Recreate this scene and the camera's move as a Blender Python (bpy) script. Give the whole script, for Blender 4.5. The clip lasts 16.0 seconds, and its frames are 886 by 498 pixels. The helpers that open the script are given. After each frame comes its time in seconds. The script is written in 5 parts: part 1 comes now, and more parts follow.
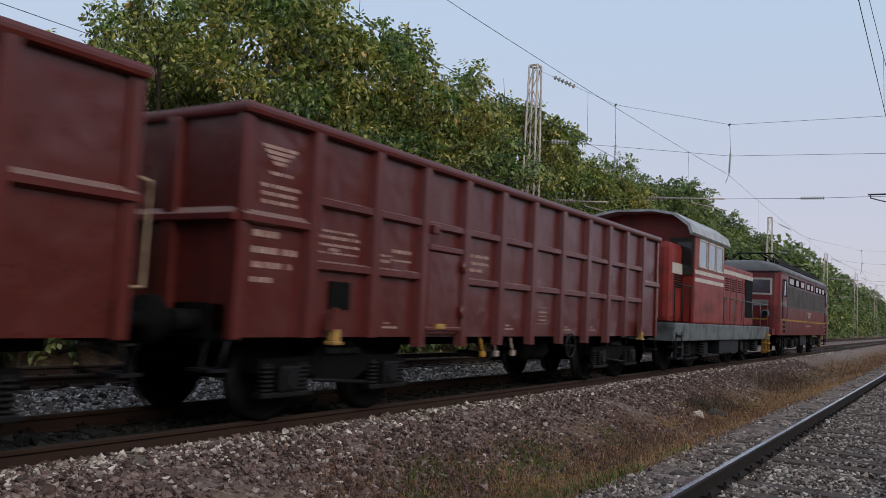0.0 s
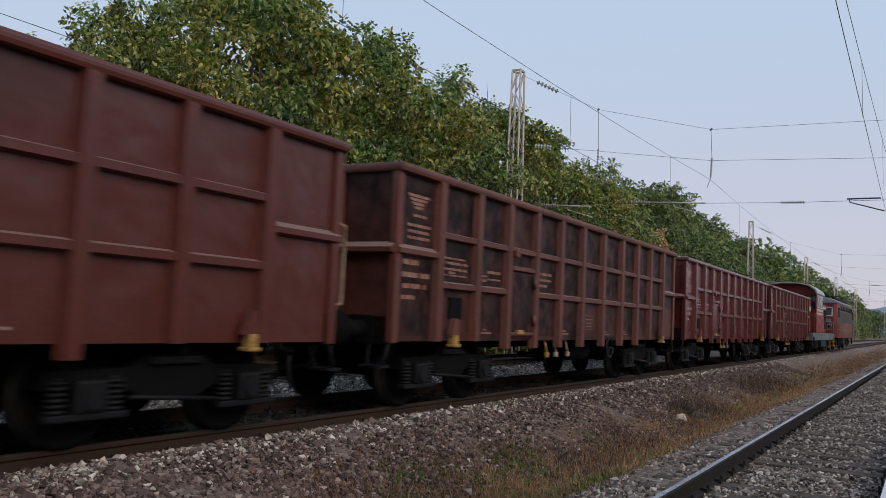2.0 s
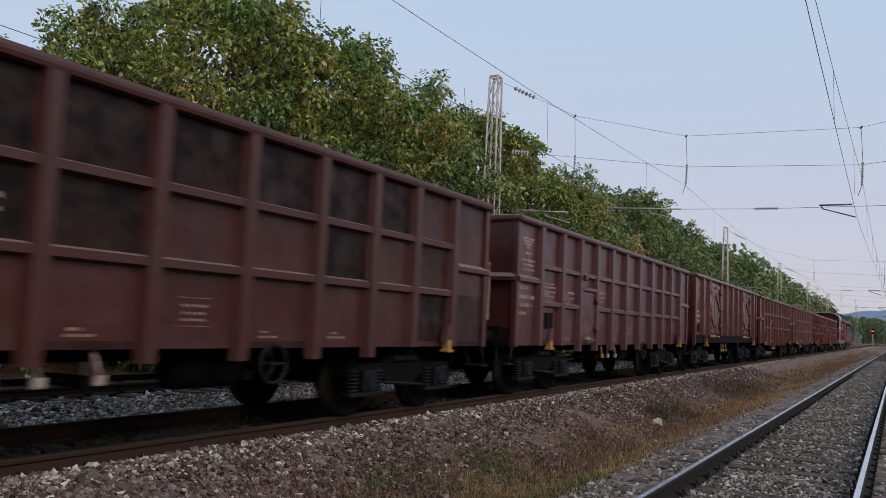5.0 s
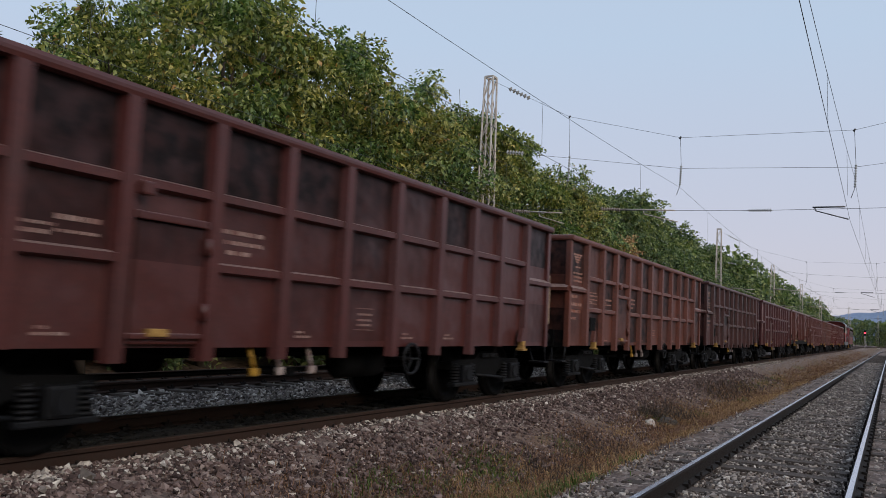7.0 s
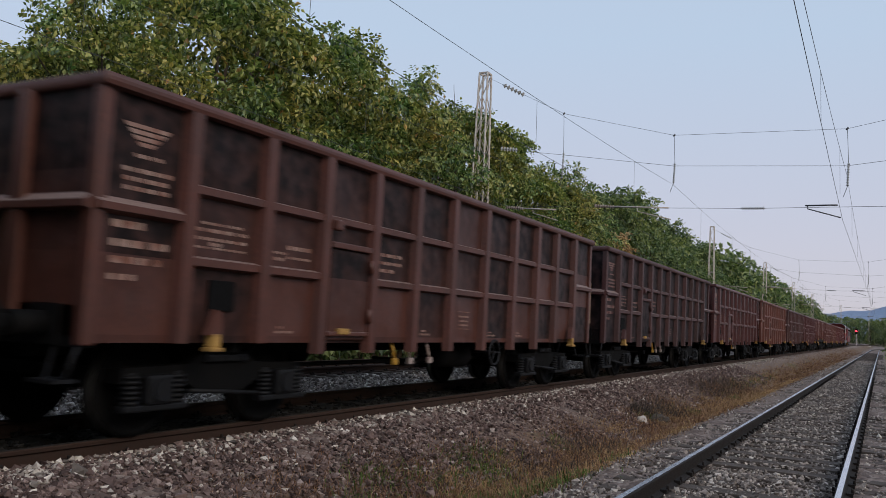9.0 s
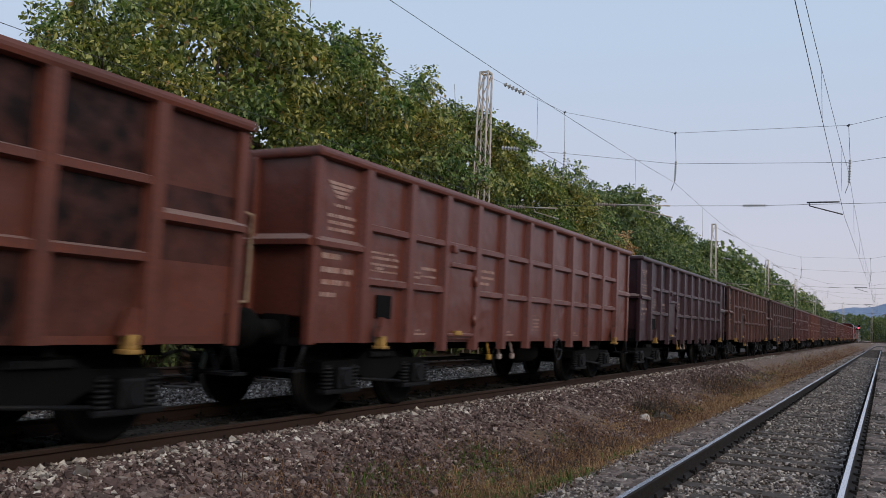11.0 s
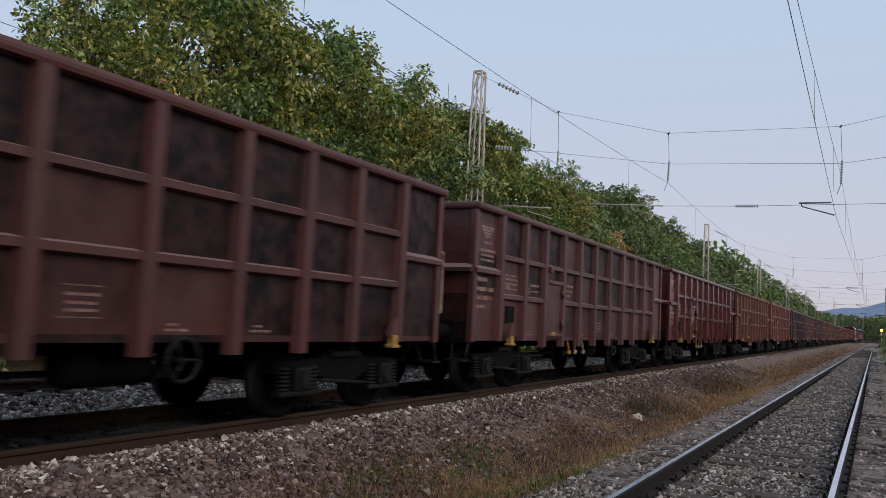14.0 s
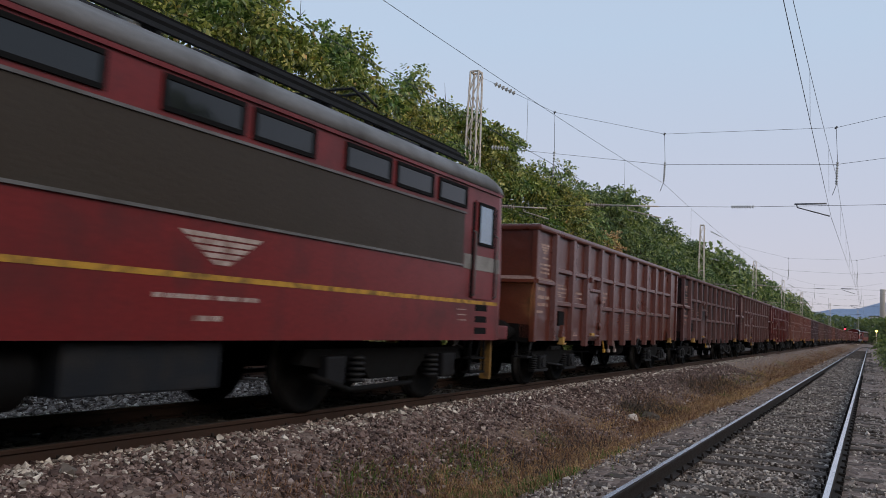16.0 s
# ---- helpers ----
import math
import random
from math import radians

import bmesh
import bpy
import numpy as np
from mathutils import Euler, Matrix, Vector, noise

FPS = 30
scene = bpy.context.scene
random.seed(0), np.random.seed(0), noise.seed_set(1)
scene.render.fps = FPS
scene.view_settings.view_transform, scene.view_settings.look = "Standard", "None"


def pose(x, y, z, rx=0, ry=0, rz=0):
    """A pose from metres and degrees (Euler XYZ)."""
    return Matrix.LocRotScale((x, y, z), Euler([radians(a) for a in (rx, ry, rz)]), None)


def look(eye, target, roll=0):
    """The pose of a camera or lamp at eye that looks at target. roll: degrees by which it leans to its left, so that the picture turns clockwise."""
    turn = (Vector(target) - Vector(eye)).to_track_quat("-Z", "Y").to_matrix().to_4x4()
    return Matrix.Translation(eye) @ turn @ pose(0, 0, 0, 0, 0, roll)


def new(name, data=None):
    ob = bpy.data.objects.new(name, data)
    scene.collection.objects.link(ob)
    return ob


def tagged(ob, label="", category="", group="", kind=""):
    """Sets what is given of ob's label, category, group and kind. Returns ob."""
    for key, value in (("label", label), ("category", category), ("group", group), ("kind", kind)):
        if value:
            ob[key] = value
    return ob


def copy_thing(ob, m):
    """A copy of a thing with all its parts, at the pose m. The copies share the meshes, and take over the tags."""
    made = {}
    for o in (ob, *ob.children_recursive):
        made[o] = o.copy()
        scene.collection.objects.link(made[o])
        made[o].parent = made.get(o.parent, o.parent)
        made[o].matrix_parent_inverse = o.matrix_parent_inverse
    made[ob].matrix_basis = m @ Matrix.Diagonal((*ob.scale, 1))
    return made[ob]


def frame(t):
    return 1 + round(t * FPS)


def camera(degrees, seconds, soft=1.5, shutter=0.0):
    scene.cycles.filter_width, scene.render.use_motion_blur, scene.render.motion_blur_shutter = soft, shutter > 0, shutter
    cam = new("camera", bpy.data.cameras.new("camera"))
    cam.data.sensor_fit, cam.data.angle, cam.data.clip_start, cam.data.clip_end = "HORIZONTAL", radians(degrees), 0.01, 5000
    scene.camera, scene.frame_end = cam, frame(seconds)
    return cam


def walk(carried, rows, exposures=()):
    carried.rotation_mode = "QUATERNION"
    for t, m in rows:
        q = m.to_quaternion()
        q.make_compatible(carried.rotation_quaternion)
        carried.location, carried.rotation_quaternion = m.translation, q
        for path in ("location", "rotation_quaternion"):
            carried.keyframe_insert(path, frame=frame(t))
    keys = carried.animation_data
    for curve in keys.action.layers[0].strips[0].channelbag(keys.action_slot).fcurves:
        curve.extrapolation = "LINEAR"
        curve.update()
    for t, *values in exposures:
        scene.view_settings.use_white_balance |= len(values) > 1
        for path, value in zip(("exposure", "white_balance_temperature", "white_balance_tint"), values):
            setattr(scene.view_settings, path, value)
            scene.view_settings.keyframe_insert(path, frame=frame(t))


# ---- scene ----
CAM = (0.0, 0.0, 1.248)
cam = camera(56.8, 16.0, soft=0.65, shutter=0.19)

# seconds, turn to the left of the track, tilt up, lean
GAZE = [
    (0, 31.83, 4.26, 2.80),
    (0.5, 31.33, 4.22, 2.75),
    (1, 30.80, 4.09, 2.55),
    (1.5, 30.70, 4.21, 2.51),
    (2, 30.70, 4.62, 2.62),
    (2.5, 30.57, 5.00, 2.75),
    (3, 29.96, 5.02, 2.64),
    (3.5, 29.41, 5.05, 2.60),
    (4, 29.28, 5.09, 2.59),
    (6.5, 28.82, 4.97, 2.64),
    (7, 28.73, 5.09, 2.79),
    (7.5, 28.55, 5.02, 2.78),
    (8, 28.46, 4.91, 2.80),
    (8.5, 28.38, 4.85, 2.97),
    (9, 28.27, 4.85, 3.04),
    (11.5, 28.40, 4.80, 2.63),
    (12, 28.35, 4.78, 2.79),
    (12.5, 28.34, 4.83, 2.85),
    (13, 28.28, 4.74, 2.79),
    (13.5, 28.13, 4.77, 2.69),
    (14, 27.91, 4.77, 2.83),
    (14.5, 27.83, 4.80, 2.85),
    (15, 27.71, 4.83, 2.84),
    (15.5, 27.59, 4.85, 2.80),
    (16, 27.63, 4.78, 2.96),
]


def gaze(turn, tilt, lean):
    a, b = radians(turn), radians(tilt)
    way = Vector((-math.sin(a) * math.cos(b), math.cos(a) * math.cos(b), math.sin(b)))
    return look(CAM, Vector(CAM) + way, lean)


walk(cam, [(t, gaze(a, b, c)) for t, a, b, c in GAZE], exposures=((0.0, 0.0), (16.0, 0.0)))

# ---- light ----
SUN_UP, SUN_TURN = 32.0, 108.0
world = bpy.data.worlds.new("dusk_sky")
scene.world = world
world.use_nodes = True
wn, wl = world.node_tree.nodes, world.node_tree.links
sky = wn.new("ShaderNodeTexSky")
sky.sky_type, sky.sun_disc = "NISHITA", False
sky.sun_elevation, sky.sun_rotation = radians(SUN_UP), radians(SUN_TURN)
sky.altitude, sky.air_density, sky.dust_density, sky.ozone_density = 200, 1.0, 0.6, 1.5
# thin high haze evens out the evening sky: lavender low down, pale blue above
height = wn.new("ShaderNodeSeparateXYZ")
wl.new(wn.new("ShaderNodeTexCoord").outputs["Generated"], height.inputs[0])
haze = wn.new("ShaderNodeValToRGB")
for k, (p, c) in enumerate(((0.0, (0.54, 0.50, 0.58)), (0.10, (0.545, 0.545, 0.66)), (0.33, (0.49, 0.60, 0.765)), (1.0, (0.44, 0.56, 0.76)))):
    e = haze.color_ramp.elements[k] if k < 2 else haze.color_ramp.elements.new(p)
    e.position, e.color = p, (*c, 1)
wl.new(height.outputs["Z"], haze.inputs[0])
veil = wn.new("ShaderNodeMix")
veil.data_type, veil.blend_type = "RGBA", "MULTIPLY"
veil.inputs[0].default_value = 1.0
veil.inputs[7].default_value = (7.7, 7.65, 7.5, 1)
wl.new(haze.outputs[0], veil.inputs[6])
both = wn.new("ShaderNodeMix")
both.data_type = "RGBA"
both.inputs[0].default_value = 0.9
wl.new(sky.outputs[0], both.inputs[6]), wl.new(veil.outputs[2], both.inputs[7])
wl.new(both.outputs[2], wn["Background"].inputs[0])
wn["Background"].inputs[1].default_value = 0.14
sun = new("sun", bpy.data.lights.new("sun", "SUN"))
sun.data.energy, sun.data.angle, sun.data.color = 1.65, radians(36), (1.0, 0.85, 0.69)
a, b = radians(SUN_TURN), radians(SUN_UP)
sun.matrix_world = look((0, 0, 60), Vector((0, 0, 60)) - Vector((math.sin(a) * math.cos(b), math.cos(a) * math.cos(b), math.sin(b))))

# ---- materials ----


def nodes_of(name):
    m = bpy.data.materials.new(name)
    m.use_nodes = True
    nt = m.node_tree
    return m, nt, nt.nodes["Principled BSDF"]


def node(nt, kind, **inputs):
    n = nt.nodes.new(kind)
    for k, v in inputs.items():
        n.inputs[k.replace("_", " ")].default_value = v
    return n


def math_node(nt, op, a, b=None, clamp=False):
    n = nt.nodes.new("ShaderNodeMath")
    n.operation, n.use_clamp = op, clamp
    for i, v in enumerate((a, b)):
        if v is None:
            continue
        if isinstance(v, (int, float)):
            n.inputs[i].default_value = v
        else:
            nt.links.new(v, n.inputs[i])
    return n.outputs[0]


def noise_node(nt, scale, detail=4.0, vector=None, stretch=None):
    n = node(nt, "ShaderNodeTexNoise", Scale=scale, Detail=detail)
    if vector is None:
        vector = nt.nodes.new("ShaderNodeTexCoord").outputs["Object"]
    if stretch:
        mp = nt.nodes.new("ShaderNodeMapping")
        mp.inputs["Scale"].default_value = stretch
        nt.links.new(vector, mp.inputs["Vector"])
        vector = mp.outputs[0]
    nt.links.new(vector, n.inputs["Vector"])
    return n.outputs["Fac"]


def ramp(nt, fac, *stops):
    r = nt.nodes.new("ShaderNodeValToRGB")
    els = r.color_ramp.elements
    while len(els) < len(stops):
        els.new(0.5)
    for e, (p, c) in zip(els, stops):
        e.position, e.color = p, (*c, 1)
    nt.links.new(fac, r.inputs[0])
    return r.outputs[0]


def mix(nt, fac, a, b, mode="MIX"):
    n = nt.nodes.new("ShaderNodeMix")
    n.data_type, n.blend_type = "RGBA", mode
    for i, v in ((0, fac), (6, a), (7, b)):
        if isinstance(v, (int, float)):
            n.inputs[i].default_value = v
        elif isinstance(v, tuple):
            n.inputs[i].default_value = (*v, 1)
        else:
            nt.links.new(v, n.inputs[i])
    return n.outputs[2]


def relief(nt, bsdf, height, strength, distance=0.02):
    b = node(nt, "ShaderNodeBump", Strength=strength, Distance=distance)
    nt.links.new(height, b.inputs["Height"])
    nt.links.new(b.outputs[0], bsdf.inputs["Normal"])


def plain(name, color, rough=0.6, metal=0.0, wear=0.35, scale=3.0, bump=0.15, dirt=(0.03, 0.025, 0.02), dirt_amount=0.5):
    """Paint, metal or stone with stains and a fine grain."""
    m, nt, p = nodes_of(name)
    big = noise_node(nt, scale, 6)
    fine = noise_node(nt, scale * 14, 4)
    light = ramp(nt, fine, (0.3, tuple(c * (1 - wear * 0.5) for c in color)), (0.7, tuple(min(1, c * (1 + wear * 0.4)) for c in color)))
    spots = math_node(nt, "MULTIPLY", ramp(nt, big, (0.45, (0, 0, 0)), (0.75, (1, 1, 1))), dirt_amount)
    nt.links.new(mix(nt, spots, light, dirt), p.inputs["Base Color"])
    nt.links.new(math_node(nt, "ADD", math_node(nt, "MULTIPLY", big, 0.3), rough - 0.15, True), p.inputs["Roughness"])
    p.inputs["Metallic"].default_value = metal
    p.inputs["Specular IOR Level"].default_value = 0.3
    relief(nt, p, fine, bump)
    return m


def wagon_paint(name, panel_dust):
    """Oxide paint in the colour of its object; the alpha of that colour tells how much coal dust covers the panels."""
    m, nt, p = nodes_of(name)
    info = nt.nodes.new("ShaderNodeObjectInfo")
    obj = nt.nodes.new("ShaderNodeTexCoord").outputs["Object"]
    shift = nt.nodes.new("ShaderNodeCombineXYZ")
    for i, k in enumerate((17.0, 43.0, 7.0)):
        nt.links.new(math_node(nt, "MULTIPLY", info.outputs["Random"], k), shift.inputs[i])
    add = nt.nodes.new("ShaderNodeVectorMath")
    nt.links.new(obj, add.inputs[0]), nt.links.new(shift.outputs[0], add.inputs[1])
    vec = add.outputs[0]
    big = noise_node(nt, 1.1, 5, vec)
    streak = noise_node(nt, 2.2, 5, vec, (1.0, 3.2, 0.45))
    fine = noise_node(nt, 26, 5, vec)
    tone = 0.63 if panel_dust else 0.71
    base = mix(nt, ramp(nt, fine, (0.3, (0, 0, 0)), (0.8, (1, 1, 1))), mix(nt, 1.0, info.outputs["Color"], (0.75 * tone, 0.73 * tone, 0.75 * tone), "MULTIPLY"), mix(nt, 1.0, info.outputs["Color"], (1.2 * tone, 1.15 * tone, 1.12 * tone), "MULTIPLY"))
    rust = ramp(nt, streak, (0.5, (0, 0, 0)), (0.72, (1, 1, 1)))
    base = mix(nt, math_node(nt, "MULTIPLY", rust, 0.5), base, mix(nt, 1.0, info.outputs["Color"], (0.42, 0.36, 0.36), "MULTIPLY"))
    scuff = ramp(nt, noise_node(nt, 7.0, 7, vec, (1.0, 2.0, 0.7)), (0.6, (0, 0, 0)), (0.7, (1, 1, 1)))
    base = mix(nt, math_node(nt, "MULTIPLY", scuff, 0.45), base, (0.035, 0.02, 0.017))
    if panel_dust:
        sep = nt.nodes.new("ShaderNodeSeparateXYZ")
        nt.links.new(obj, sep.inputs[0])
        cell = nt.nodes.new("ShaderNodeCombineXYZ")
        nt.links.new(math_node(nt, "FLOOR", math_node(nt, "MULTIPLY", math_node(nt, "ADD", sep.outputs["Y"], 5.43), 0.933)), cell.inputs[0])
        nt.links.new(math_node(nt, "FLOOR", math_node(nt, "MULTIPLY", math_node(nt, "SUBTRACT", sep.outputs["Z"], 0.97), 1.47)), cell.inputs[1])
        nt.links.new(math_node(nt, "MULTIPLY", info.outputs["Random"], 91.0), cell.inputs[2])
        wh = nt.nodes.new("ShaderNodeTexWhiteNoise")
        nt.links.new(cell.outputs[0], wh.inputs["Vector"])
        # dust holds better high up on the boards
        high = math_node(nt, "MULTIPLY", math_node(nt, "SUBTRACT", sep.outputs["Z"], 1.6), 0.16)
        score = math_node(nt, "ADD", math_node(nt, "ADD", math_node(nt, "MULTIPLY", wh.outputs["Value"], 0.55), high), math_node(nt, "MULTIPLY", info.outputs["Alpha"], 1.25))
        cover = ramp(nt, math_node(nt, "MULTIPLY", math_node(nt, "ADD", score, math_node(nt, "MULTIPLY", big, 0.35)), 0.5), (0.54, (0, 0, 0)), (0.72, (1, 1, 1)))
        blotch = ramp(nt, noise_node(nt, 5.0, 6, vec), (0.32, (0.6, 0.6, 0.6)), (0.62, (1, 1, 1)))
        cover = math_node(nt, "MULTIPLY", cover, blotch)
        base = mix(nt, math_node(nt, "MULTIPLY", cover, 0.96), base, (0.0075, 0.0066, 0.0072))
        nt.links.new(math_node(nt, "SUBTRACT", 0.58, math_node(nt, "MULTIPLY", cover, 0.46)), p.inputs["Specular IOR Level"])
    else:
        cover = math_node(nt, "MULTIPLY", ramp(nt, big, (0.42, (0, 0, 0)), (0.7, (1, 1, 1))), math_node(nt, "MULTIPLY", info.outputs["Alpha"], 0.5))
        base = mix(nt, cover, base, (0.018, 0.014, 0.0135))
    # pale dust tone on upward faces, which also paints in their sky highlight
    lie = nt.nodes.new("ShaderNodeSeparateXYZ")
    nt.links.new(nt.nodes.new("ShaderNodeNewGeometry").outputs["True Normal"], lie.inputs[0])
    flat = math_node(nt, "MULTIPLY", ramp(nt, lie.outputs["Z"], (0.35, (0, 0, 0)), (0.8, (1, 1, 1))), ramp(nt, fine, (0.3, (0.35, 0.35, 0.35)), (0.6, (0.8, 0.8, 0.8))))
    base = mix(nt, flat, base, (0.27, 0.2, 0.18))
    nt.links.new(base, p.inputs["Base Color"])
    gloss = math_node(nt, "ADD", 0.16, math_node(nt, "ADD", math_node(nt, "MULTIPLY", info.outputs["Alpha"], 0.3), math_node(nt, "MULTIPLY", big, 0.25)))
    nt.links.new(gloss, p.inputs["Roughness"])
    if not panel_dust:
        p.inputs["Specular IOR Level"].default_value = 0.55
    dents = noise_node(nt, 1.5, 2.0, vec, (1.0, 1.0, 1.1))
    relief(nt, p, math_node(nt, "ADD", math_node(nt, "MULTIPLY", dents, 1.0 if panel_dust else 0.2), math_node(nt, "MULTIPLY", fine, 0.014)), 0.45, 0.11)
    return m


def lettering_paint(name):
    """White marking paint, stained by the wagon it stands on and hidden by its dust."""
    m, nt, p = nodes_of(name)
    info = nt.nodes.new("ShaderNodeObjectInfo")
    worn = ramp(nt, noise_node(nt, 9.0, 6), (0.35, (0.15, 0.15, 0.15)), (0.7, (0.8, 0.8, 0.8)))
    fade = math_node(nt, "ADD", math_node(nt, "MULTIPLY", worn, 0.85), math_node(nt, "MULTIPLY", info.outputs["Alpha"], 0.42), True)
    stain = mix(nt, 1.0, info.outputs["Color"], (1.3, 1.5, 1.5), "MULTIPLY")
    nt.links.new(mix(nt, fade, (0.45, 0.36, 0.32), stain), p.inputs["Base Color"])
    p.inputs["Roughness"].default_value = 0.65
    p.inputs["Specular IOR Level"].default_value = 0.25
    return m


def island(name, stops, rough=0.85, spec=0.3, grain=30.0, bump=0.3, through_light=0.0, patch=None):
    """Many small loose pieces, each with its own shade."""
    m, nt, p = nodes_of(name)
    geo = nt.nodes.new("ShaderNodeNewGeometry")
    base = ramp(nt, geo.outputs["Random Per Island"], *stops)
    fine = noise_node(nt, grain, 3)
    base = mix(nt, 0.5, base, mix(nt, 1.0, base, ramp(nt, fine, (0.3, (0.55, 0.55, 0.55)), (0.7, (1.3, 1.3, 1.3))), "MULTIPLY"))
    if patch:
        scale, low, high = patch
        base = mix(nt, 1.0, base, ramp(nt, noise_node(nt, scale, 3), (0.36, low), (0.64, high)), "MULTIPLY")
    nt.links.new(base, p.inputs["Base Color"])
    p.inputs["Roughness"].default_value = rough
    p.inputs["Specular IOR Level"].default_value = spec
    if bump:
        relief(nt, p, fine, bump)
    if through_light:
        tr = nt.nodes.new("ShaderNodeBsdfTranslucent")
        nt.links.new(mix(nt, 1.0, base, (1.0, 1.25, 0.6), "MULTIPLY"), tr.inputs[0])
        ms = node(nt, "ShaderNodeMixShader", Fac=through_light)
        nt.links.new(p.outputs[0], ms.inputs[1]), nt.links.new(tr.outputs[0], ms.inputs[2])
        nt.links.new(ms.outputs[0], nt.nodes["Material Output"].inputs["Surface"])
    return m


def ground_material():
    m, nt, p = nodes_of("soil_and_ballast")
    obj = nt.nodes.new("ShaderNodeTexCoord").outputs["Object"]
    sep = nt.nodes.new("ShaderNodeSeparateXYZ")
    nt.links.new(obj, sep.inputs[0])
    fine, mid, big = noise_node(nt, 34, 6, obj), noise_node(nt, 5, 5, obj), noise_node(nt, 0.55, 4, obj)
    vor = node(nt, "ShaderNodeTexVoronoi", Scale=16.0)
    nt.links.new(obj, vor.inputs["Vector"])
    stone = ramp(nt, vor.outputs["Color"], (0.0, (0.07, 0.048, 0.041)), (0.6, (0.165, 0.118, 0.1)), (1.0, (0.36, 0.3, 0.26)))
    soil = ramp(nt, mid, (0.3, (0.06, 0.034, 0.024)), (0.55, (0.14, 0.084, 0.055)), (0.75, (0.25, 0.16, 0.098)))
    wild = mix(nt, ramp(nt, big, (0.56, (0, 0, 0)), (0.7, (1, 1, 1))), soil, ramp(nt, fine, (0.3, (0.055, 0.06, 0.024)), (0.7, (0.12, 0.12, 0.05))))
    wob = math_node(nt, "ADD", sep.outputs["X"], math_node(nt, "MULTIPLY", math_node(nt, "SUBTRACT", big, 0.5), 1.3))
    belt = ramp(nt, math_node(nt, "MULTIPLY", math_node(nt, "ADD", wob, 20.0), 0.04), (0.199, (0, 0, 0)), (0.215, (1, 1, 1)), (0.59, (1, 1, 1)), (0.62, (0, 0, 0)), (0.675, (0, 0, 0)), (0.70, (1, 1, 1)), (0.84, (1, 1, 1)), (0.87, (0, 0, 0)))
    # dark band under the train: oily stain plus the train's shade as colour
    oil_shade = ramp(nt, math_node(nt, "MULTIPLY", math_node(nt, "ADD", wob, 20.0), 0.04), (0.47, (0, 0, 0)), (0.49, (1, 1, 1)), (0.548, (1, 1, 1)), (0.565, (0, 0, 0)))
    stone = mix(nt, math_node(nt, "MULTIPLY", oil_shade, 0.9), stone, (0.012, 0.011, 0.01))
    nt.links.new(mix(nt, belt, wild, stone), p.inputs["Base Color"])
    p.inputs["Roughness"].default_value = 0.95
    relief(nt, p, math_node(nt, "ADD", fine, math_node(nt, "MULTIPLY", vor.outputs["Distance"], -1.0)), 0.7, 0.03)
    return m


def glass_material():
    m, nt, p = nodes_of("window_glass")
    p.inputs["Base Color"].default_value = (0.01, 0.012, 0.014, 1)
    p.inputs["Roughness"].default_value = 0.06
    p.inputs["Specular IOR Level"].default_value = 0.45
    relief(nt, p, noise_node(nt, 2.0, 2), 0.05, 0.02)
    return m


def lamp_material(name, color, power):
    m, nt, p = nodes_of(name)
    p.inputs["Base Color"].default_value = (*color, 1)
    p.inputs["Emission Color"].default_value = (*color, 1)
    p.inputs["Emission Strength"].default_value = power
    return m


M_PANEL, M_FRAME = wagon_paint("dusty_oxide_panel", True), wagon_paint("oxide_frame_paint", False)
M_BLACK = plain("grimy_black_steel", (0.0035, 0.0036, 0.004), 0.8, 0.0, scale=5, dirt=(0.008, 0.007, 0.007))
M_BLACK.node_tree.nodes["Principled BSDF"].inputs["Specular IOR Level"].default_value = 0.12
M_LETTER = lettering_paint("faded_wagon_lettering")
M_HOOK = plain("dirty_yellow_fitting", (0.4, 0.24, 0.07), 0.6, scale=14, dirt=(0.09, 0.035, 0.02), dirt_amount=1.0)
M_GRAB = plain("worn_pale_handrail", (0.3, 0.22, 0.15), 0.6, scale=9, dirt=(0.1, 0.045, 0.03), dirt_amount=1.0)
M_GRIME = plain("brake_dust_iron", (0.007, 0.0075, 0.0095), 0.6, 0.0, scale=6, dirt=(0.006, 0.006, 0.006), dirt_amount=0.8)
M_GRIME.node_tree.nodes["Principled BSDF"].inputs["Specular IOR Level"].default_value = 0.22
M_TREAD = plain("worn_wheel_tread", (0.16, 0.155, 0.15), 0.4, 0.8, scale=6)
M_WHITE = plain("faded_white_lettering", (0.35, 0.29, 0.27), 0.7, scale=7, dirt=(0.12, 0.05, 0.04), dirt_amount=0.95)
M_YELLOW = plain("worn_yellow_paint", (0.4, 0.22, 0.03), 0.55, scale=9, dirt_amount=0.95)
M_RED = plain("red_loco_paint", (0.22, 0.026, 0.021), 0.45, scale=2.2, bump=0.05, dirt=(0.05, 0.022, 0.018), dirt_amount=0.8)
M_CRIMSON = plain("crimson_loco_paint", (0.135, 0.0175, 0.019), 0.36, scale=1.7, bump=0.05, dirt=(0.045, 0.016, 0.017), dirt_amount=0.75)
M_STRIPE = plain("weathered_grey_stripe", (0.2, 0.195, 0.19), 0.55, scale=3.5, dirt=(0.07, 0.06, 0.055), dirt_amount=0.8)
M_GUARD = plain("rubbed_yellow_guard", (0.2, 0.115, 0.03), 0.65, scale=9, dirt=(0.06, 0.04, 0.03), dirt_amount=1.0)
M_CREAM = plain("grey_cream_stripe", (0.5, 0.48, 0.44), 0.5, scale=2.5, dirt=(0.2, 0.17, 0.14))
M_BROWN = plain("dark_brown_louvre", (0.03, 0.022, 0.015), 0.5, scale=1.5)
